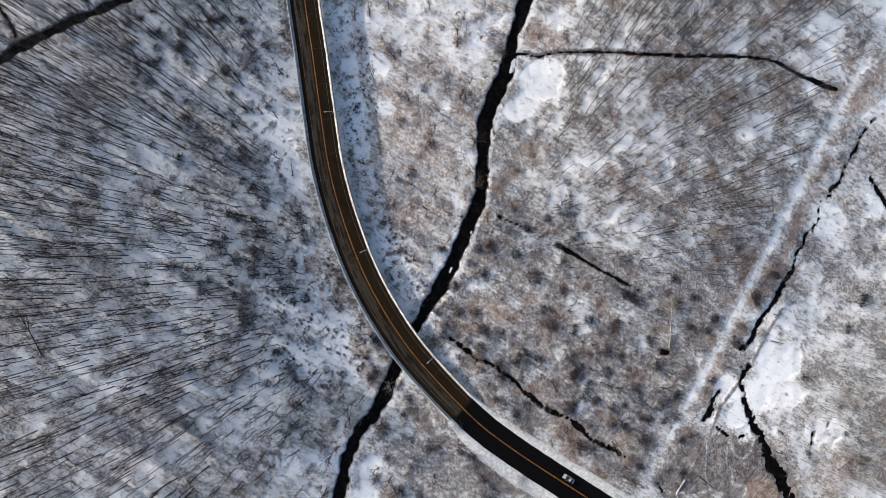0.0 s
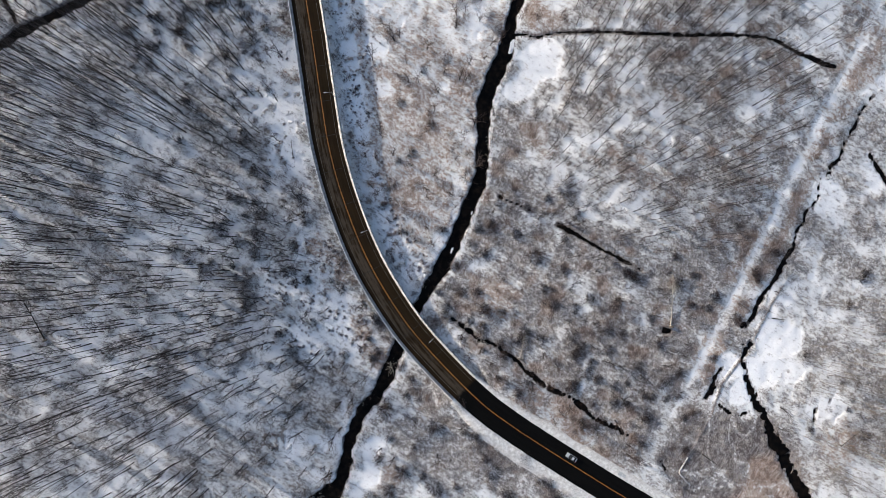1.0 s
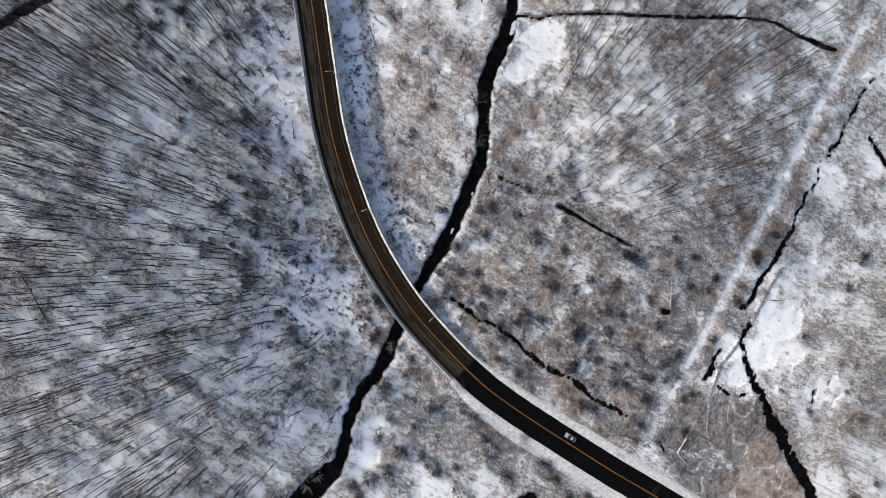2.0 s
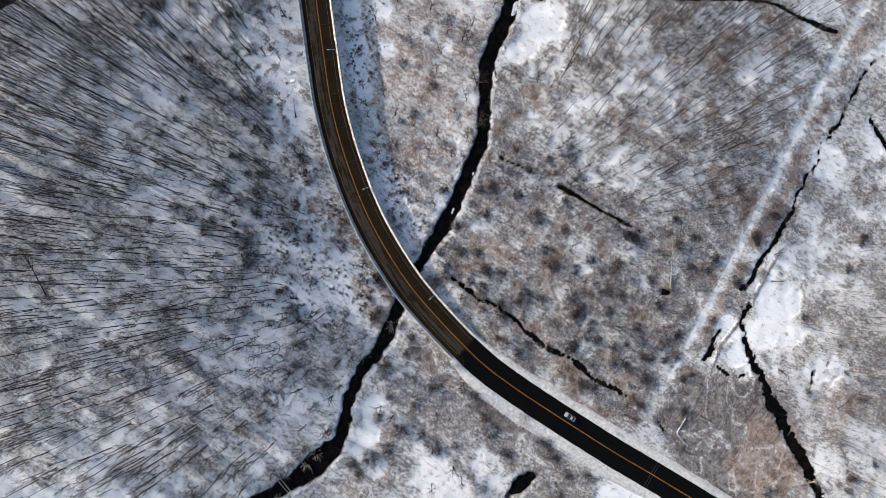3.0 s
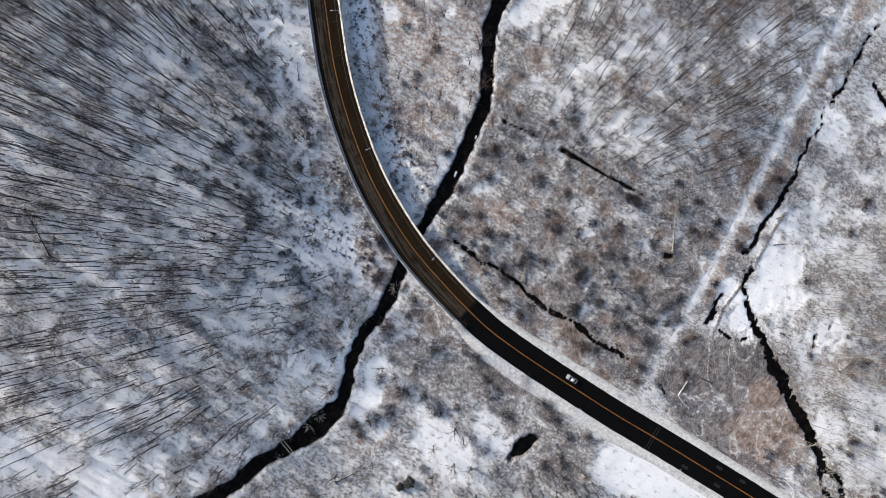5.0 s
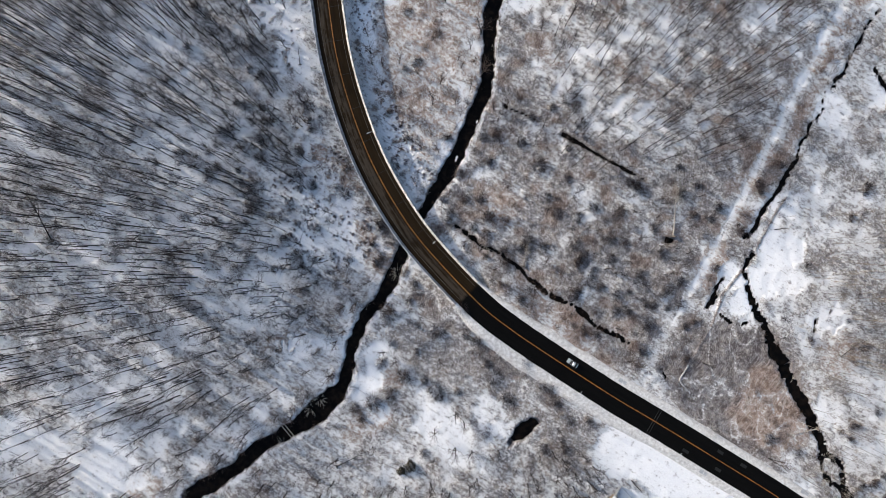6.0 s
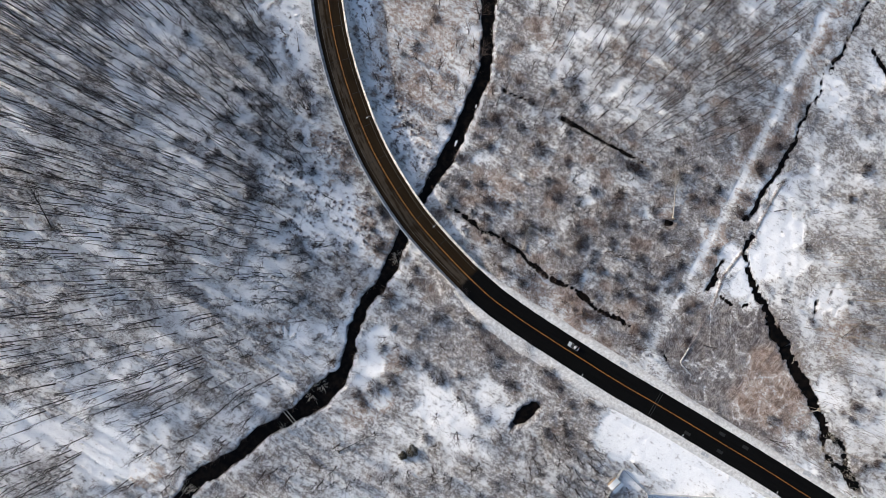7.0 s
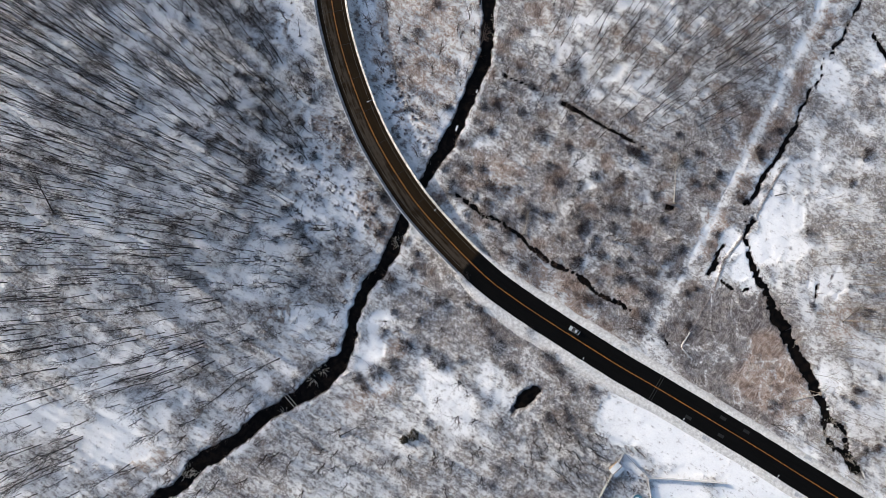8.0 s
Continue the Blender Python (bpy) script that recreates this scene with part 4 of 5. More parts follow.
for k in np.nonzero(single)[0]:
    kind = "tall" if forest[k] else "wide"
    pick = int(rng.randint(0, 8))
    m = pose(tx[k], ty[k], float(ground_z(tx[k:k + 1], ty[k:k + 1])[0]) - 0.05, 0, 0, float(rng.uniform(0, 360)))
    if (kind, pick) not in originals:
        label = "tall straight bare grey tree standing in snow" if kind == "tall" else "low spreading bare brown tree standing in snow"
        originals[kind, pick] = tree_thing((tall if kind == "tall" else wide)[pick], m, label, "bare trees along the creek and road")
        originals[kind, pick].scale = (1, 1, 1)
    else:
        s = float(size[k])
        copy_thing(originals[kind, pick], m @ Matrix.Diagonal((s, s, s, 1)))

# saplings: thin poles among the trees
sap = [joined([joined(tree_shape(rng.uniform(4.5, 8), 0.05, 5, 15, 0.35, 0.8, joints=3, sides=3))]) for _ in range(6)]
sx, sy = sow(lambda x, y: (np.abs(x - trail_x(y)) > 7) * wood_density(x, y) * 0.2 + bush_density(x, y) * 0.2, 3.0, 8)
scattered("saplings", sap, sx, sy, rng.uniform(0.7, 1.2, len(sx)), BARK, "thin bare saplings growing among the trees", "sapling")

# bushes
bushes = [shrub_shape(rng.uniform(2.2, 3.6), rng.uniform(4.4, 7.2), 54, 34, 0.026) for _ in range(7)]
bx, by = sow(bush_density, 2.2, 9)
bnear = np.minimum(np.abs(bx - creek_x(by)), np.abs(bx - road_x(by)))
lone = np.zeros(len(bx), bool)
lone[np.argsort(bnear)[:220]] = True
scattered("thicket", bushes, bx[~lone], by[~lone], rng.uniform(0.55, 1.15, (~lone).sum()), TWIG, "brown leafless brush growing in clumps out of the snow", "brush")
first = {}
for k in np.nonzero(lone)[0]:
    pick = int(rng.randint(0, 7))
    m = pose(bx[k], by[k], float(ground_z(bx[k:k + 1], by[k:k + 1])[0]) - 0.05, 0, 0, float(rng.uniform(0, 360)))
    if pick in first:
        copy_thing(first[pick], m)
    else:
        ob = new("bush", mesh_of("bush", *bushes[pick], TWIG))
        ob.matrix_basis = m
        first[pick] = tagged(ob, "leafless brown bush fanning out of the snow", "bush", "bushes along the creek and road")

# brush that hugs the water's edge
def bank_density(x, y):
    d = at_grid(creek_near, x, y)
    return 0.30 * ((d > 0.1) & (d < 2.4)) * (0.35 + 0.65 * (x < creek_x(y))) * ease(octaves(x, y, 8, 131), 0.3, 0.6)


ex, ey = sow(bank_density, 1.3, 33)
scattered("bank_brush", [shrub_shape(rng.uniform(1.2, 2.6), rng.uniform(2.0, 3.8), 26, 16, 0.024) for _ in range(5)], ex, ey, rng.uniform(0.5, 1.2, len(ex)), TWIG,
          "brown leafless brush leaning over the creek's edge", "brush")

# dark dense bushes at the edge of the wood and in the scrub
dense = [shrub_shape(rng.uniform(2.4, 3.6), rng.uniform(4.6, 7.8), 112, 70, 0.045) for _ in range(5)]
zx, zy = sow(lambda x, y: bush_density(x, y) * (((x < road_x(y) - 10) & (x > road_x(y) - 75) & (y > -110)) * 0.55 + (x > road_x(y)) * (y < 12) * 0.35), 3.0, 31)
scattered("dense_thicket", dense, zx, zy, rng.uniform(0.6, 1.15, len(zx)), DARK_TWIG, "dark dense leafless bushes standing in snow", "brush")

# the single dark bushes that stand out, each with its place and radius
RIM_BUSHES = [(-60, -7, 4.4), (-75, -10, 4.8), (-77, -20, 3.9), (-91, -25, 2.8), (-89, -34, 2.2), (-82, -44, 4.8), (-78, -39, 2.6), (-59, -38, 4.4),
        (-56, -51, 3.5), (-97, -38, 2.6), (-86, 11, 4.4), (-72, 15, 3.1), (-99, -1, 4.4), (-73, 3, 2.8), (-59, 3, 3.3), (-54, -43, 2.4),
        (-106, 2, 3.1), (-62, -17, 2.4), (-53, -11, 2.0), (-57, -59, 3.1), (-45, -38, 2.4), (-94, -8, 2.6), (-80, 21, 3.1), (-51, 16, 2.0),
        (-103, -23, 2.8), (-108, -39, 2.6)]
MEADOW_BUSHES = [(47, 25, 5.9), (51, 15, 3.9), (40, 21, 2.4), (32, 17, 2.4), (35, -2, 4.8), (46, -7, 2.6), (28, 7, 3.3), (42, -20, 3.7),
        (30, -31, 3.9), (49, -33, 3.9), (50, -22, 3.5), (67, -20, 3.1), (68, -31, 2.6), (15, -22, 4.4), (22, -23, 2.6), (48, -52, 4.4),
        (31, -51, 3.9), (50, -40, 3.1), (63, -38, 3.1), (85, -49, 3.7), (82, -36, 2.8), (70, -8, 2.6), (56, -18, 3.1), (59, -49, 2.8), (13, 9, 3.1),
        (74, -44, 3.3), (6, -15, 3.1), (89, -55, 3.1), (76, -55, 2.8), (79, -26, 2.6), (101, -22, 3.1)]
SCRUB_BUSHES = [(-4, -67, 4.8), (-23, -60, 4.4), (-29, -94, 5.3), (-22, -91, 3.9), (-36, -96, 3.3), (-26, -79, 2.8), (-12, -74, 2.2),
        (-17, -84, 4.8), (-5, -89, 4.4), (5, -58, 3.1), (7, -68, 3.7), (18, -84, 4.4), (-9, -113, 2.6), (-22, -71, 2.2), (15, -79, 3.1),
        (23, -92, 3.9), (-33, -100, 2.8), (30, -78, 2.6), (36, -87, 3.1), (42, -93, 3.3), (47, -100, 3.1), (37, -111, 3.3), (45, -111, 3.1),
        (54, -100, 2.6), (-17, 59, 3.1), (-18, 36, 2.0), (-5, 50, 2.8), (-13, 39, 3.1), (-24, 18, 2.4), (-8, 72, 2.6), (-30, 55, 1.3)]
SPREADING_TREES = [(3, 39), (12, 33), (0, 71), (-10, 67), (8, 28), (-4, 30), (-2, 63), (12, 50), (10, 74), (6, 68), (-7, 22), (2, 22), (-5, -104),
        (6, -101), (3, -111), (-22, -59), (-39, -42), (-36, -56), (-69, -34), (-14, 67)]
domes = []
for k in range(4):
    shape = shrub_shape(rng.uniform(2.4, 3.0), 2.0 * 3.2, 150, 110, 0.036)
    domes.append(mesh_of("dark_bush", *shape, DARK_TWIG, tone=np.repeat(rng.uniform(0, 1), len(shape[0]))))
for n, (x, y, r) in enumerate(RIM_BUSHES + MEADOW_BUSHES + SCRUB_BUSHES):
    ob = new("dark_bush", domes[n % 4])
    s = r / 3.2
    ob.matrix_basis = pose(x, y, float(ground_z(np.array([x]), np.array([y]))[0]) - 0.05, 0, 0, n * 67) @ Matrix.Diagonal((s, s, 0.45 + 0.55 * s, 1))
    tagged(ob, "round dark brown leafless bush with many fine stems in snow", "bush", "dark round bushes")
for n, (x, y) in enumerate(SPREADING_TREES):
    s = 0.95 + 0.4 * ((n * 37) % 10) / 10
    source = [o for (kind, _), o in originals.items() if kind == "wide"]
    copy_thing(source[n % len(source)], pose(x, y, float(ground_z(np.array([x]), np.array([y]))[0]) - 0.05, 0, 0, n * 131) @ Matrix.Diagonal((s, s, s, 1)))

# dark brush in the shade at the foot of the viaduct
kx, ky = sow(lambda x, y: 0.22 * ((x > road_x(y)) & (at_grid(near_road, x, y) > 6.3) & (at_grid(near_road, x, y) < 9.5) & (y > -22) & (at_grid(wet_near, x, y) > 0.6))
             * ease(octaves(x, y, 7, 161), 0.25, 0.55), 1.4, 35)
scattered("deck_brush", [shrub_shape(rng.uniform(1.2, 2.2), rng.uniform(1.8, 3.2), 30, 18, 0.03) for _ in range(5)], kx, ky, rng.uniform(0.6, 1.2, len(kx)), DARK_TWIG,
          "dark leafless brush in the shade beside the viaduct", "brush")

# low brush and reeds where the growth is thick, tussocks in the clearings
low = [shrub_shape(rng.uniform(0.7, 1.4), rng.uniform(1.6, 3.0), 26, 10, 0.02) for _ in range(8)]


def low_density(x, y):
    return np.clip(at_grid(veg, x, y) - 0.25, 0, 1) * 0.09 * allowed(x, y, 0.3) * (0.55 + 0.75 * (x > road_x(y))) * (1 - 0.75 * at_grid(marsh, x, y) * (at_grid(warm, x, y) < 0.4))


lx, ly = sow(low_density, 1.4, 12)
scattered("low_brush", low, lx, ly, rng.uniform(0.45, 1.6, len(lx)), REED, "low red-brown brush and dead reeds in snow", "brush")
tuft = [shrub_shape(0.55, 1.1, 44, 0, 0.055) for _ in range(4)]
ux, uy = sow(lambda x, y: (0.10 * at_grid(clean, x, y) * ((x < -20) & (y > -60)) + 0.20 * ((np.hypot(x + 45, y + 20) < 26) | ((np.abs(x - road_x(y) - 15) < 7) & (y > -15)))) * allowed(x, y) * ease(octaves(x, y, 6, 147), 0.38, 0.66), 1.3, 14)
scattered("tussocks", tuft, ux, uy, rng.uniform(0.6, 1.7, len(ux)), TUSSOCK, "small tufts of dead grass dotting the snow", "grass")


# ---------------------------------------------------------------- things along the road
def height_at(x, y):
    return float(ground_z(np.array([x]), np.array([y]))[0])


def street_lamp(x, y, z, toward):
    """A steel pole with an arm that reaches over the road and a flat lamp head."""
    root = thing("street_lamp", pose(x, y, z, 0, 0, math.degrees(math.atan2(toward[1], toward[0]))), "grey steel street lamp with one arm over the road", "street lamp", "street lamps")
    part("base_plate", boxed(bmesh.new(), -0.2, -0.2, 0, 0.2, 0.2, 0.12, 0.02), STEEL, root)
    part("pole", tube(bmesh.new(), (0, 0, 0.1), (0.1, 0, 7.6), 0.12, 0.07, 10), STEEL, root)
    bm = bmesh.new()
    for a, b in (((0.1, 0, 7.5), (0.8, 0, 8.0)), ((0.8, 0, 8.0), (2.2, 0, 8.15))):
        tube(bm, a, b, 0.055, 0.05, 8)
    part("arm", bm, STEEL, root)
    head = part("lamp_head", boxed(bmesh.new(), 2.1, -0.17, 8.08, 2.85, 0.17, 8.24, 0.04), STEEL, root)
    part("lens", boxed(bmesh.new(), 2.25, -0.12, 8.05, 2.75, 0.12, 8.085), LAMP_GLASS, head, "clear unlit lens")


LAMP_GLASS = plain("lamp_glass", (0.6, 0.6, 0.58), 0.2)
side = sides_of(road)
for x, y in ((-41.5, 59.1), (-28.0, 8.4), (-4.0, -31.1)):
    k = int(np.argmin(np.hypot(road[:, 0] - x, road[:, 1] - y)))
    c = road[k] - side[k] * 5.7
    street_lamp(c[0], c[1], float(road_z[k]) + 0.92, side[k])
for x, y in ((48.1, -89.0), (84.5, -110.5), (119.4, -131.8)):
    k = int(np.argmin(np.hypot(road[:, 0] - x, road[:, 1] - y)))
    c = road[k] + side[k] * 7.3
    street_lamp(c[0], c[1], float(road_z[k]) + 0.15, -side[k])

# bare slabs that show through the snow of the verge
for x, y, across in ((66.7, -84.9, -1), (97.3, -119.1, 1), (135.8, -126.3, -1), (131.8, -140.5, 1)):
    k = int(np.argmin(np.hypot(road[:, 0] - x, road[:, 1] - y)))
    d = road[k + 1] - road[k - 1]
    m = pose(x, y, float(road_z[k]) + 0.24, 0, 0, math.degrees(math.atan2(d[1], d[0])))
    ob = thing("drain_slab", m, "bare grey concrete drain slab set in the snowy verge", "drain slab", "drain slabs")
    part("slab", boxed(bmesh.new(), -1.5, -0.75, -0.3, 0.1, 0.75, 0.14, 0.04), PATCH, ob)
    part("slab", boxed(bmesh.new(), 0.35, -0.6, -0.3, 1.6, 0.6, 0.13, 0.04), PATCH, ob)


rail = thing("guard_rail", Matrix(), "low steel guard rail along a snowy road verge", "guard rail")
ks = [k for k in range(DECK_END, len(road)) if 82 < road[k, 0] < 150]
for a, b in zip(ks[:-3:3], ks[3::3]):
    p, q = road[a] - side[a] * 7.9, road[b] - side[b] * 7.9
    z0, z1 = float(road_z[a]) + 0.1, float(road_z[b]) + 0.1
    bm = bmesh.new()
    for h in (0.48, 0.66):
        tube(bm, (p[0], p[1], z0 + h), (q[0], q[1], z1 + h), 0.07, 0.07, 6)
    part("rail", bm, STEEL, rail)
    part("post", boxed(bmesh.new(), p[0] - 0.07, p[1] - 0.07, z0 - 0.5, p[0] + 0.07, p[1] + 0.07, z0 + 0.72), STEEL, rail)


def car(m):
    root = thing("car", m, "silver car with dark windows driving on black asphalt", "car")
    paint, glass, rubber = plain("silver_paint", (0.62, 0.64, 0.66), 0.25, 0.4), plain("dark_glass", (0.012, 0.013, 0.015), 0.08), plain("tyre_rubber", (0.02, 0.02, 0.02), 0.9)
    light, red = plain("headlight_glass", (0.8, 0.8, 0.8), 0.1), plain("tail_light_red", (0.35, 0.02, 0.02), 0.2)
    bm = boxed(bmesh.new(), -2.4, -0.92, 0.32, 2.4, 0.92, 0.92)
    for v in bm.verts:
        if v.co.z > 0.8:
            v.co.y *= 0.93
            if v.co.x > 0:
                v.co.z -= 0.10
        v.co.x += -0.12 * math.copysign(1, v.co.x) if abs(v.co.y) > 0.9 and v.co.z < 0.5 else 0
    bmesh.ops.bevel(bm, geom=list(bm.edges), offset=0.14, segments=3, affect="EDGES")
    body = part("body", bm, paint, root)
    bm = boxed(bmesh.new(), -2.1, -0.84, 0.88, 1.2, 0.84, 1.47)
    for v in bm.verts:
        if v.co.z > 1.2:
            v.co.x = -1.25 if v.co.x < 0 else 0.05
            v.co.y *= 0.80
    bmesh.ops.bevel(bm, geom=list(bm.edges), offset=0.06, segments=2, affect="EDGES")
    part("cabin_glass", bm, glass, root, "dark window glass all round the cabin")
    part("roof", boxed(bmesh.new(), -1.02, -0.56, 1.44, -0.12, 0.56, 1.50, 0.025), paint, root)
    part("bonnet", boxed(bmesh.new(), 1.28, -0.74, 0.80, 2.2, 0.74, 0.86, 0.025), paint, root)
    for sx in (-1, 1):
        part("headlight", boxed(bmesh.new(), 2.18, sx * 0.68 - 0.16, 0.58, 2.405, sx * 0.68 + 0.16, 0.72, 0.03), light, body)
        part("tail_light", boxed(bmesh.new(), -2.41, sx * 0.7 - 0.15, 0.62, -2.3, sx * 0.7 + 0.15, 0.78, 0.02), red, body)
        part("mirror", boxed(bmesh.new(), 0.62, sx * 0.98 - 0.10, 0.92, 0.80, sx * 0.98 + 0.10, 1.06, 0.03), paint, body)
        for ax in (-1.45, 1.45):
            wheel = part("wheel", tube(bmesh.new(), (ax, sx * 0.72, 0.33), (ax, sx * 0.94, 0.33), 0.33, 0.33, 20), rubber, root)
            part("rim", tube(bmesh.new(), (ax, sx * 0.93, 0.33), (ax, sx * 0.95, 0.33), 0.21, 0.21, 14), STEEL, wheel)
    return root


k = int(np.argmin(np.hypot(road[:, 0] - 47.7, road[:, 1] + 77.4)))
d = road[k - 1] - road[k + 1]
c = road[k] - side[k] * 2.4
car(pose(c[0], c[1], float(road_z[k]) + 0.005, 0, 0, math.degrees(math.atan2(d[1], d[0]))) @ Matrix.Diagonal((0.93, 0.96, 1, 1)))


# ---------------------------------------------------------------- dead wood
def dead_trunk(name, x, y, tall_, label, mat, category, thick=0.17):
    root = thing(name, pose(x, y, height_at(x, y) - 0.1), label, category)
    bm = bmesh.new()
    pts = [Vector((0.02 * math.sin(k), 0.03 * math.cos(2 * k), tall_ * k / 4)) for k in range(5)]
    for k in range(4):
        tube(bm, pts[k], pts[k + 1], thick * (1 - 0.13 * k), thick * (1 - 0.13 * (k + 1)), 9)
    part("trunk", bm, mat, root)
    for k in range(5):
        z = tall_ * (0.5 + 0.09 * k)
        a = k * 2.4
        part("stub", tube(bmesh.new(), (0, 0, z), (0.55 * math.cos(a), 0.55 * math.sin(a), z + 0.3), 0.045, 0.02, 6), mat, root)


dead_trunk("dead_tree", 126.5, -26.2, 8.0, "tall dead trunk with broken stubs standing in open snow", BARK, "dead tree", 0.22)
dead_trunk("dead_tree", 98.0, -77.9, 11.5, "tall dead trunk with broken stubs standing in brown marsh", BARK, "dead tree", 0.22)
dead_trunk("dead_tree", 70.5, -122.9, 11.5, "dark bare pole standing in a clean snow field", BARK, "pole", 0.20)


def fallen_tree(x0, y0, x1, y1, girth, mat, label, limbs=16):
    """A toppled tree: trunk along the ground from its torn root plate, broken limbs towards the top."""
    flat, wood = tree_shape(math.hypot(x1 - x0, y1 - y0), girth, limbs, limbs * 5, 0.5, 0.9)
    turn = math.degrees(math.atan2(y1 - y0, x1 - x0))
    z = max(height_at(x0, y0), height_at(x1, y1), height_at((x0 + x1) / 2, (y0 + y1) / 2))
    root = thing("fallen_tree", pose(x0, y0, z + girth * 0.8, 0, 86, turn), label, "fallen tree")
    part("trunk", mesh_of("trunk", *flat, mat), mat, root)
    part("limbs", mesh_of("limbs", *wood, mat), mat, root, "broken bare limbs")
    bm = bmesh.new()
    bmesh.ops.create_icosphere(bm, subdivisions=2, radius=girth * 4)
    for v in bm.verts:
        v.co *= 1 + 0.5 * (noise.noise(v.co * 3) if v.co.length else 0)
        v.co.z *= 0.35
    part("root_plate", bm, TIMBER, root, "torn earthy root plate")


fallen_tree(86.9, -29.2, 88.1, -9.6, 0.34, PALE, "pale toppled tree lying on snow beside its root pool", 26)
fallen_tree(28.5, -41.2, 30.8, -31.0, 0.22, PALE, "pale fallen tree lying in snow beside a ditch")
fallen_tree(29.6, -41.5, 32.2, -33.5, 0.16, PALE, "pale fallen tree lying in snow beside a ditch")
fallen_tree(-154.5, -33.0, -163.5, -13.0, 0.26, BARK, "dark uprooted tree lying in a snowy wood", 24)
fallen_tree(141.5, -102.5, 129.0, -105.5, 0.2, PALE, "pale fallen tree with bleached limbs beside the brook")
fallen_tree(-59.1, 37.4, -60.1, 45.0, 0.16, BARK, "dark fallen trunk lying on open snow", 5)
fallen_tree(151.0, -75.0, 160.0, -68.0, 0.12, BARK, "thin dark fallen trunk lying on pale brush", 6)
fallen_tree(-42.4, -118.5, -31.0, -112.0, 0.2, BARK, "dark fallen tree with crooked limbs lying in snow", 22)
for dx in (0, 1.3):
    ob = thing("log", pose(-63.4 + dx, -103.6 + dx * 0.2, 0.12), "pale log lying across the creek", "log", "logs across the creek")
    part("trunk", tube(bmesh.new(), (-0.6, 0.6, 0), (3.8, -4.4, 0.05), 0.15, 0.10, 8), PALE, ob)

# bleached bushes that hang over the water
pale_bush = [shrub_shape(3.0, 7.5, 34, 60, 0.048) for _ in range(3)]
spots = [(-9.5, -11.2), (2.5, -24.3), (-1.5, -22.0), (14.2, -33.2), (-31.5, -54.2), (-20.2, -43.8), (-49.5, -93.4), (-53.5, -96.8), (-63.5, -110.4), (10.2, 5.0), (-97.5, -133.0),
         (-101.0, -131.6), (146.0, -113.6), (141.4, -118.4), (144.0, -122.8), (152.6, -126.4), (155.0, -135.2), (151.0, -133.5), (19.2, 44.0), (20.0, 36.5), (134.0, -82.0), (101.0, -103.5)]
made = {}
for k, (x, y) in enumerate(spots):
    m = pose(x, y, max(height_at(x, y), -0.5), 0, 0, k * 77)
    if k % 3 in made:
        copy_thing(made[k % 3], m)
    else:
        ob = new("pale_bush", mesh_of("pale_bush", *pale_bush[k % 3], PALE))
        ob.matrix_basis = m
        made[k % 3] = tagged(ob, "bleached leafless bush spreading over the water", "bush", "pale bushes at the water")

# small floes and humps of snow in the creek
for x, y, r in ((2.7, 0.9, 0.6), (27.4, 82.4, 1.3), (26.6, 79.8, 0.9), (10.6, 15.4, 0.4)):
    bm = bmesh.new()
    bmesh.ops.create_icosphere(bm, subdivisions=3, radius=1)
    for v in bm.verts:
        v.co *= 1 + 0.9 * noise.noise(v.co * 1.6 + Vector((x, y, 0)))
        v.co = Vector((v.co.x * r * 0.7, v.co.y * r * 1.6, max(v.co.z, -0.4) * 0.22))
    me = bpy.data.meshes.new("snow_floe")
    bm.to_mesh(me)
    bm.free()
    me.materials.append(SNOW)
    ob = new("snow_floe", me)
    ob.matrix_basis = pose(x, y, -0.66, 0, 0, -25)
    tagged(ob, "small hump of snow and ice in black creek water", "ice floe", "floes in the creek")

# round evergreen shrubs in the southern scrub
for x, y, r, h in ((-14.0, -118.0, 2.3, 2.6), (-17.6, -119.8, 1.5, 1.6)):
    ob = thing("evergreen_shrub", pose(x, y, height_at(x, y) - 0.1), "dense round olive-green shrub standing in snow", "shrub", "evergreen shrubs")
    part("stems", mesh_of("stems", *shrub_shape(h, r * 2, 60, 40, 0.03), TWIG), TWIG, ob)
    n = 900
    u = rng.normal(0, 1, (n, 3))
    u /= np.linalg.norm(u, axis=1, keepdims=True)
    u[:, 2] = np.abs(u[:, 2])
    p = u * rng.uniform(0.6, 1.02, (n, 1)) * np.array([r, r, h]) * (1 + 0.25 * np.sin(5 * u[:, :1] + 3 * u[:, 1:2]))
    leaves = cones(p, p + (u + rng.normal(0, 0.5, (n, 3))) * 0.35, 0.09, None, 3)
    part("foliage", mesh_of("foliage", *leaves, OLIVE := plain("olive_needles", (0.055, 0.048, 0.032), 0.8)), OLIVE, ob, "olive-green foliage")


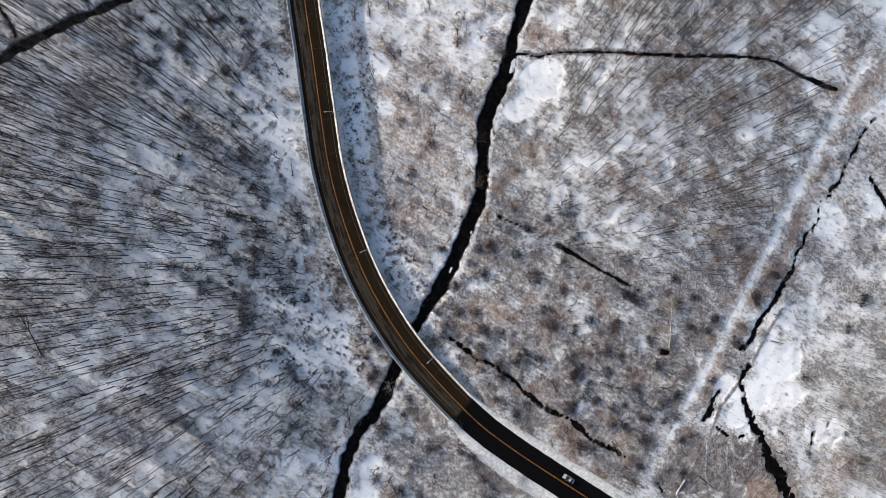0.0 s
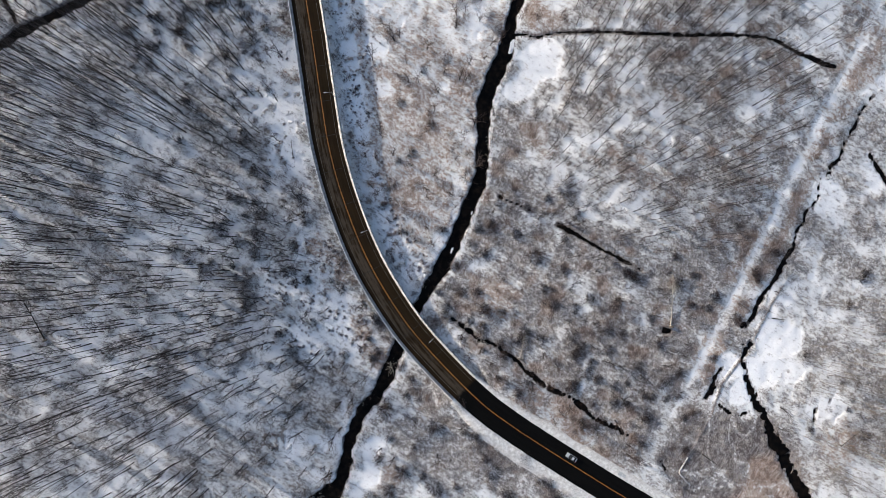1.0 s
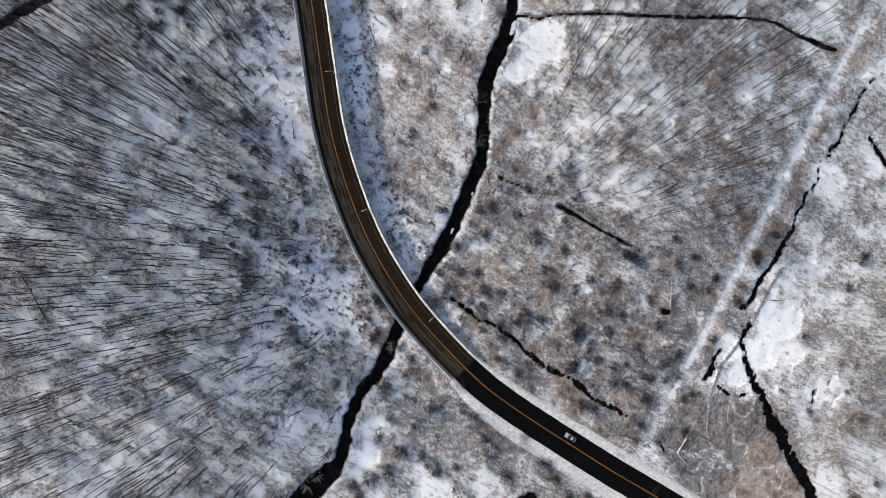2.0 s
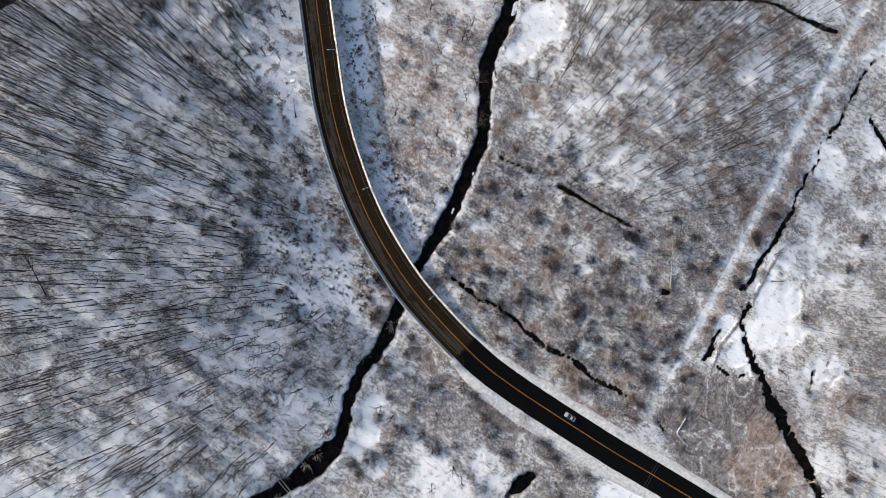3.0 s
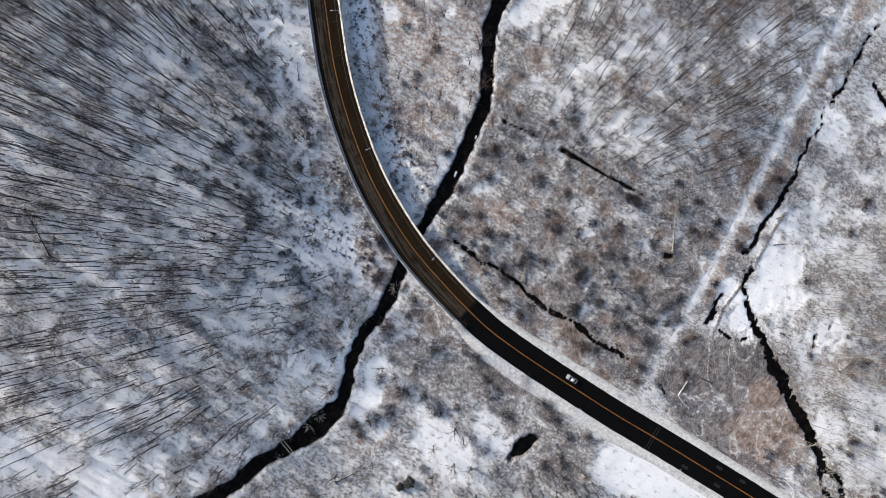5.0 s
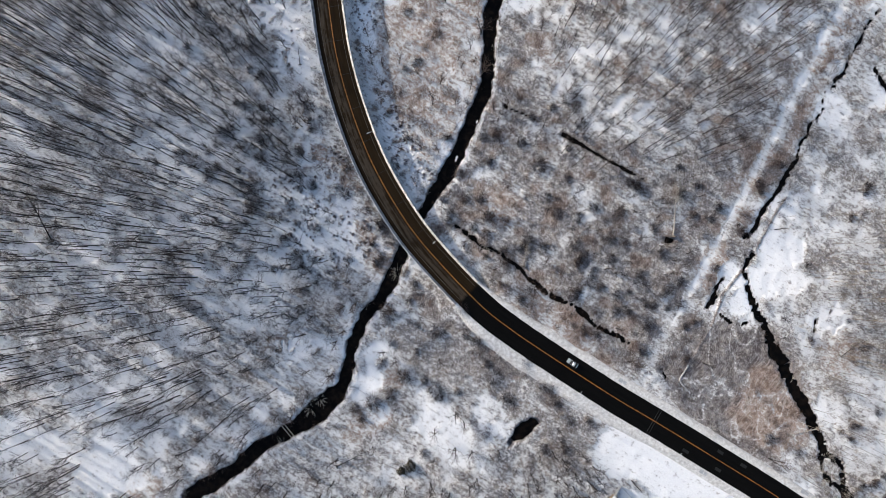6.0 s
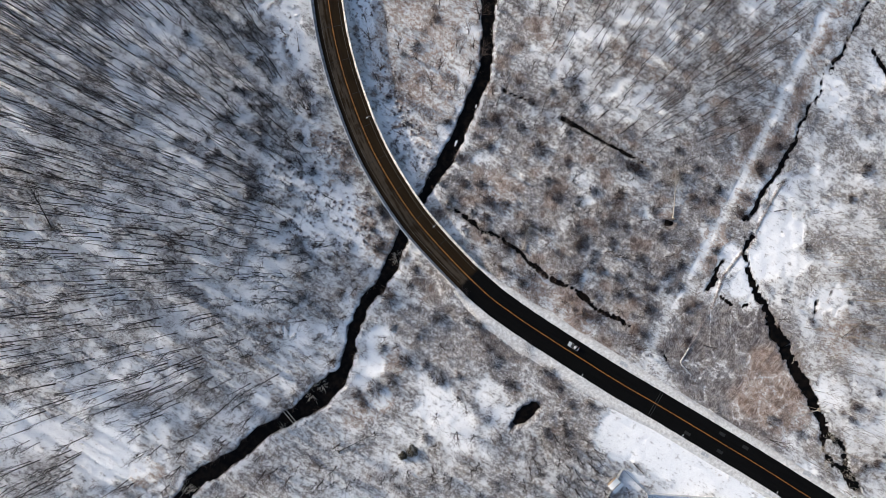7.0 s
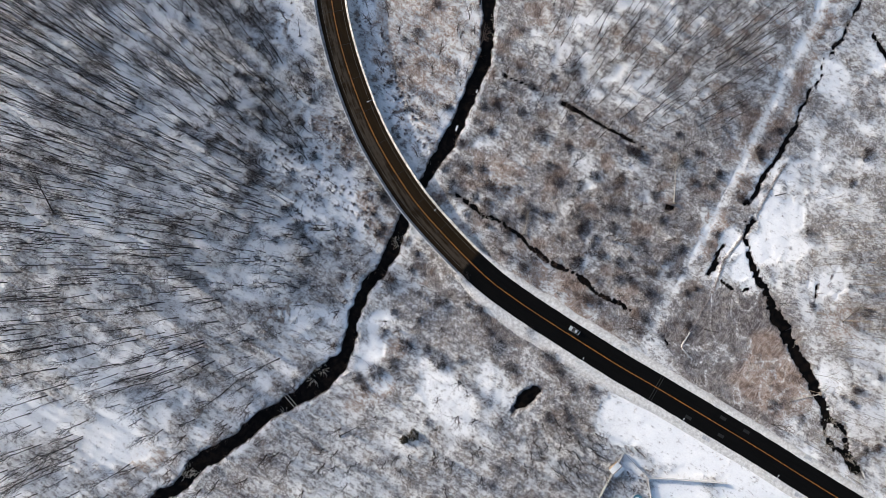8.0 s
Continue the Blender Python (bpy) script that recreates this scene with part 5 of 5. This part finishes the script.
# ---------------------------------------------------------------- low wall, headwall, yard
def low_wall(points, width, tall_, label, name="low_wall"):
    """A low wall of rough blocks with snow on top."""
    root = thing(name, pose(points[0][0], points[0][1], height_at(*points[0])), label, "wall", kind="structure")
    line = flowing([(x - points[0][0], y - points[0][1]) for x, y in points], 1.15)
    shapes = []
    for s in range(3):
        bm = boxed(bmesh.new(), -0.54, -width / 2, -0.2, 0.54, width / 2, tall_ * (0.92 + 0.08 * s), 0.07)
        me = bpy.data.meshes.new("stone_block")
        bm.to_mesh(me)
        bm.free()
        me.materials.append(CONCRETE)
        shapes.append(me)
    for k in range(len(line) - 1):
        d = line[k + 1] - line[k]
        c = (line[k] + line[k + 1]) / 2
        part("stone_block", shapes[k % 3], CONCRETE, root, at=pose(c[0], c[1], 0, 0, 0, math.degrees(math.atan2(d[1], d[0]))) @ Matrix.Diagonal((0.93, 0.96, 1, 1)))
    wob = rough_line(len(line), 33, 3, 0.08)
    v, q = ribbon(line, [width * 0.52, width * 0.4 + wob, -width * 0.4 + wob, -width * 0.52], [tall_ - 0.05, tall_ + 0.10, tall_ + 0.09, tall_ - 0.05])
    part("snow_cap", mesh_of("snow_cap", v, None, q, LEDGE, True), LEDGE, root, "thick cap of snow")


low_wall([(92.3, -78.8), (90.4, -81.8), (88.9, -84.3), (90.2, -86.5), (91.9, -88.4)], 0.6, 0.4, "low snow-capped stone wall at a bend in the marsh")
low_wall([(156.9, -131.5), (157.6, -134.0), (157.8, -136.0)], 0.5, 0.6, "pale stone headwall where the brook ends", "headwall")


def fence(points, label):
    """Solid board panels between posts."""
    root = thing("fence", pose(points[0][0], points[0][1], 0), label, "fence", "yard fences")
    for (ax, ay), (bx_, by_) in zip(points[:-1], points[1:]):
        long = math.hypot(bx_ - ax, by_ - ay)
        n = max(1, round(long / 2.4))
        turn = math.degrees(math.atan2(by_ - ay, bx_ - ax))
        for k in range(n):
            x, y = ax + (bx_ - ax) * (k + 0.5) / n, ay + (by_ - ay) * (k + 0.5) / n
            at = pose(x - points[0][0], y - points[0][1], height_at(x, y) - 0.1, 0, 0, turn)
            half = long / n / 2
            bm = bmesh.new()
            for b in range(8):
                boxed(bm, -half + 0.06 + b * (2 * half - 0.12) / 8, -0.03, 0.05, -half + 0.045 + (b + 1) * (2 * half - 0.12) / 8, 0.03, 1.85)
            boxed(bm, -half, 0.03, 0.4, half, 0.07, 0.5)
            boxed(bm, -half, 0.03, 1.4, half, 0.07, 1.5)
            part("panel", bm, FENCE_PAINT, root, at=at)
            part("post", boxed(bmesh.new(), -half - 0.06, -0.06, -0.3, -half + 0.055, 0.06, 1.98, 0.01), FENCE_PAINT, root, at=at)


fence([(75.0, -133.8), (105.1, -135.9)], "grey board fence crossing a clean snow field")
fence([(66.1, -124.7), (75.0, -133.6)], "grey board fence along the edge of a yard")
fence([(75.0, -134.1), (76.2, -143.0), (77.5, -158)], "grey board fence along the edge of a yard")
fence([(65.7, -124.9), (56.2, -142.0)], "grey board fence along the edge of a wooded yard")

shed = thing("shed", pose(62.9, -130.4, height_at(62.9, -130.4), 0, 0, 43), "small tan garden shed with a snow-covered roof", "shed")
bm = boxed(bmesh.new(), -2.0, -1.6, -0.2, 2.0, 1.6, 2.2)
part("wall", bm, SIDING, shed)
for sgn in (-1, 1):
    bm = bmesh.new()
    boxed(bm, -2.25, 0, 0, 2.25, 2.05, 0.12, 0.02)
    at = pose(0, 0, 3.05, -27 if sgn > 0 else 27, 0, 0) if sgn > 0 else pose(0, 0, 3.05, 0, 0, 180) @ pose(0, 0, 0, -27, 0, 0)
    slope_ = part("roof", bm, TIMBER, shed, at=at)
    part("snow_layer", boxed(bmesh.new(), -2.27, 0.05, 0.125, 2.27, 2.08, 0.27, 0.06), SNOW, slope_, "smooth layer of snow")
bm = bmesh.new()
for x in (-2.0, 2.0):
    vs = [bm.verts.new((x, -1.6, 2.2)), bm.verts.new((x, 1.6, 2.2)), bm.verts.new((x, 0, 3.0))]
    bm.faces.new(vs)
part("gable", bm, SIDING, shed)
part("door", boxed(bmesh.new(), 2.0, -0.55, 0.0, 2.06, 0.55, 1.95, 0.01), TIMBER, shed, "dark wooden door")

pool = thing("garden_pool", pose(71.1, -142.0, height_at(71.1, -142.0)), "round garden pool with a teal cover in a snowy yard", "pool")
bm = bmesh.new()
bmesh.ops.create_cone(bm, cap_ends=False, segments=40, radius1=1.95, radius2=1.95, depth=1.0, matrix=Matrix.Translation((0, 0, 0.45)))
bmesh.ops.solidify(bm, geom=list(bm.faces), thickness=0.12)
part("wall", bm, FENCE_PAINT, pool)
part("cover", tube(bmesh.new(), (0, 0, 0.6), (0, 0, 0.78), 1.86, 1.8, 40), plain("teal_cover", (0.10, 0.25, 0.30), 0.5), pool, "teal pool cover")
part("snow_patch", boxed(bmesh.new(), -0.9, -1.1, 0.76, 0.5, 0.9, 0.86, 0.05), SNOW, pool, "patch of snow")

for x, y, s in ((67.5, -131.8, 0.62), (65.0, -135.5, 0.7), (60.0, -136.0, 0.8), (68.5, -138.0, 0.6), (58.0, -140.5, 0.8)):
    src = [o for key, o in originals.items() if key[0] == "wide"][int(x) % 3]
    copy_thing(src, pose(x, y, height_at(x, y), 0, 0, x * 31) @ Matrix.Diagonal((s, s, s, 1)))
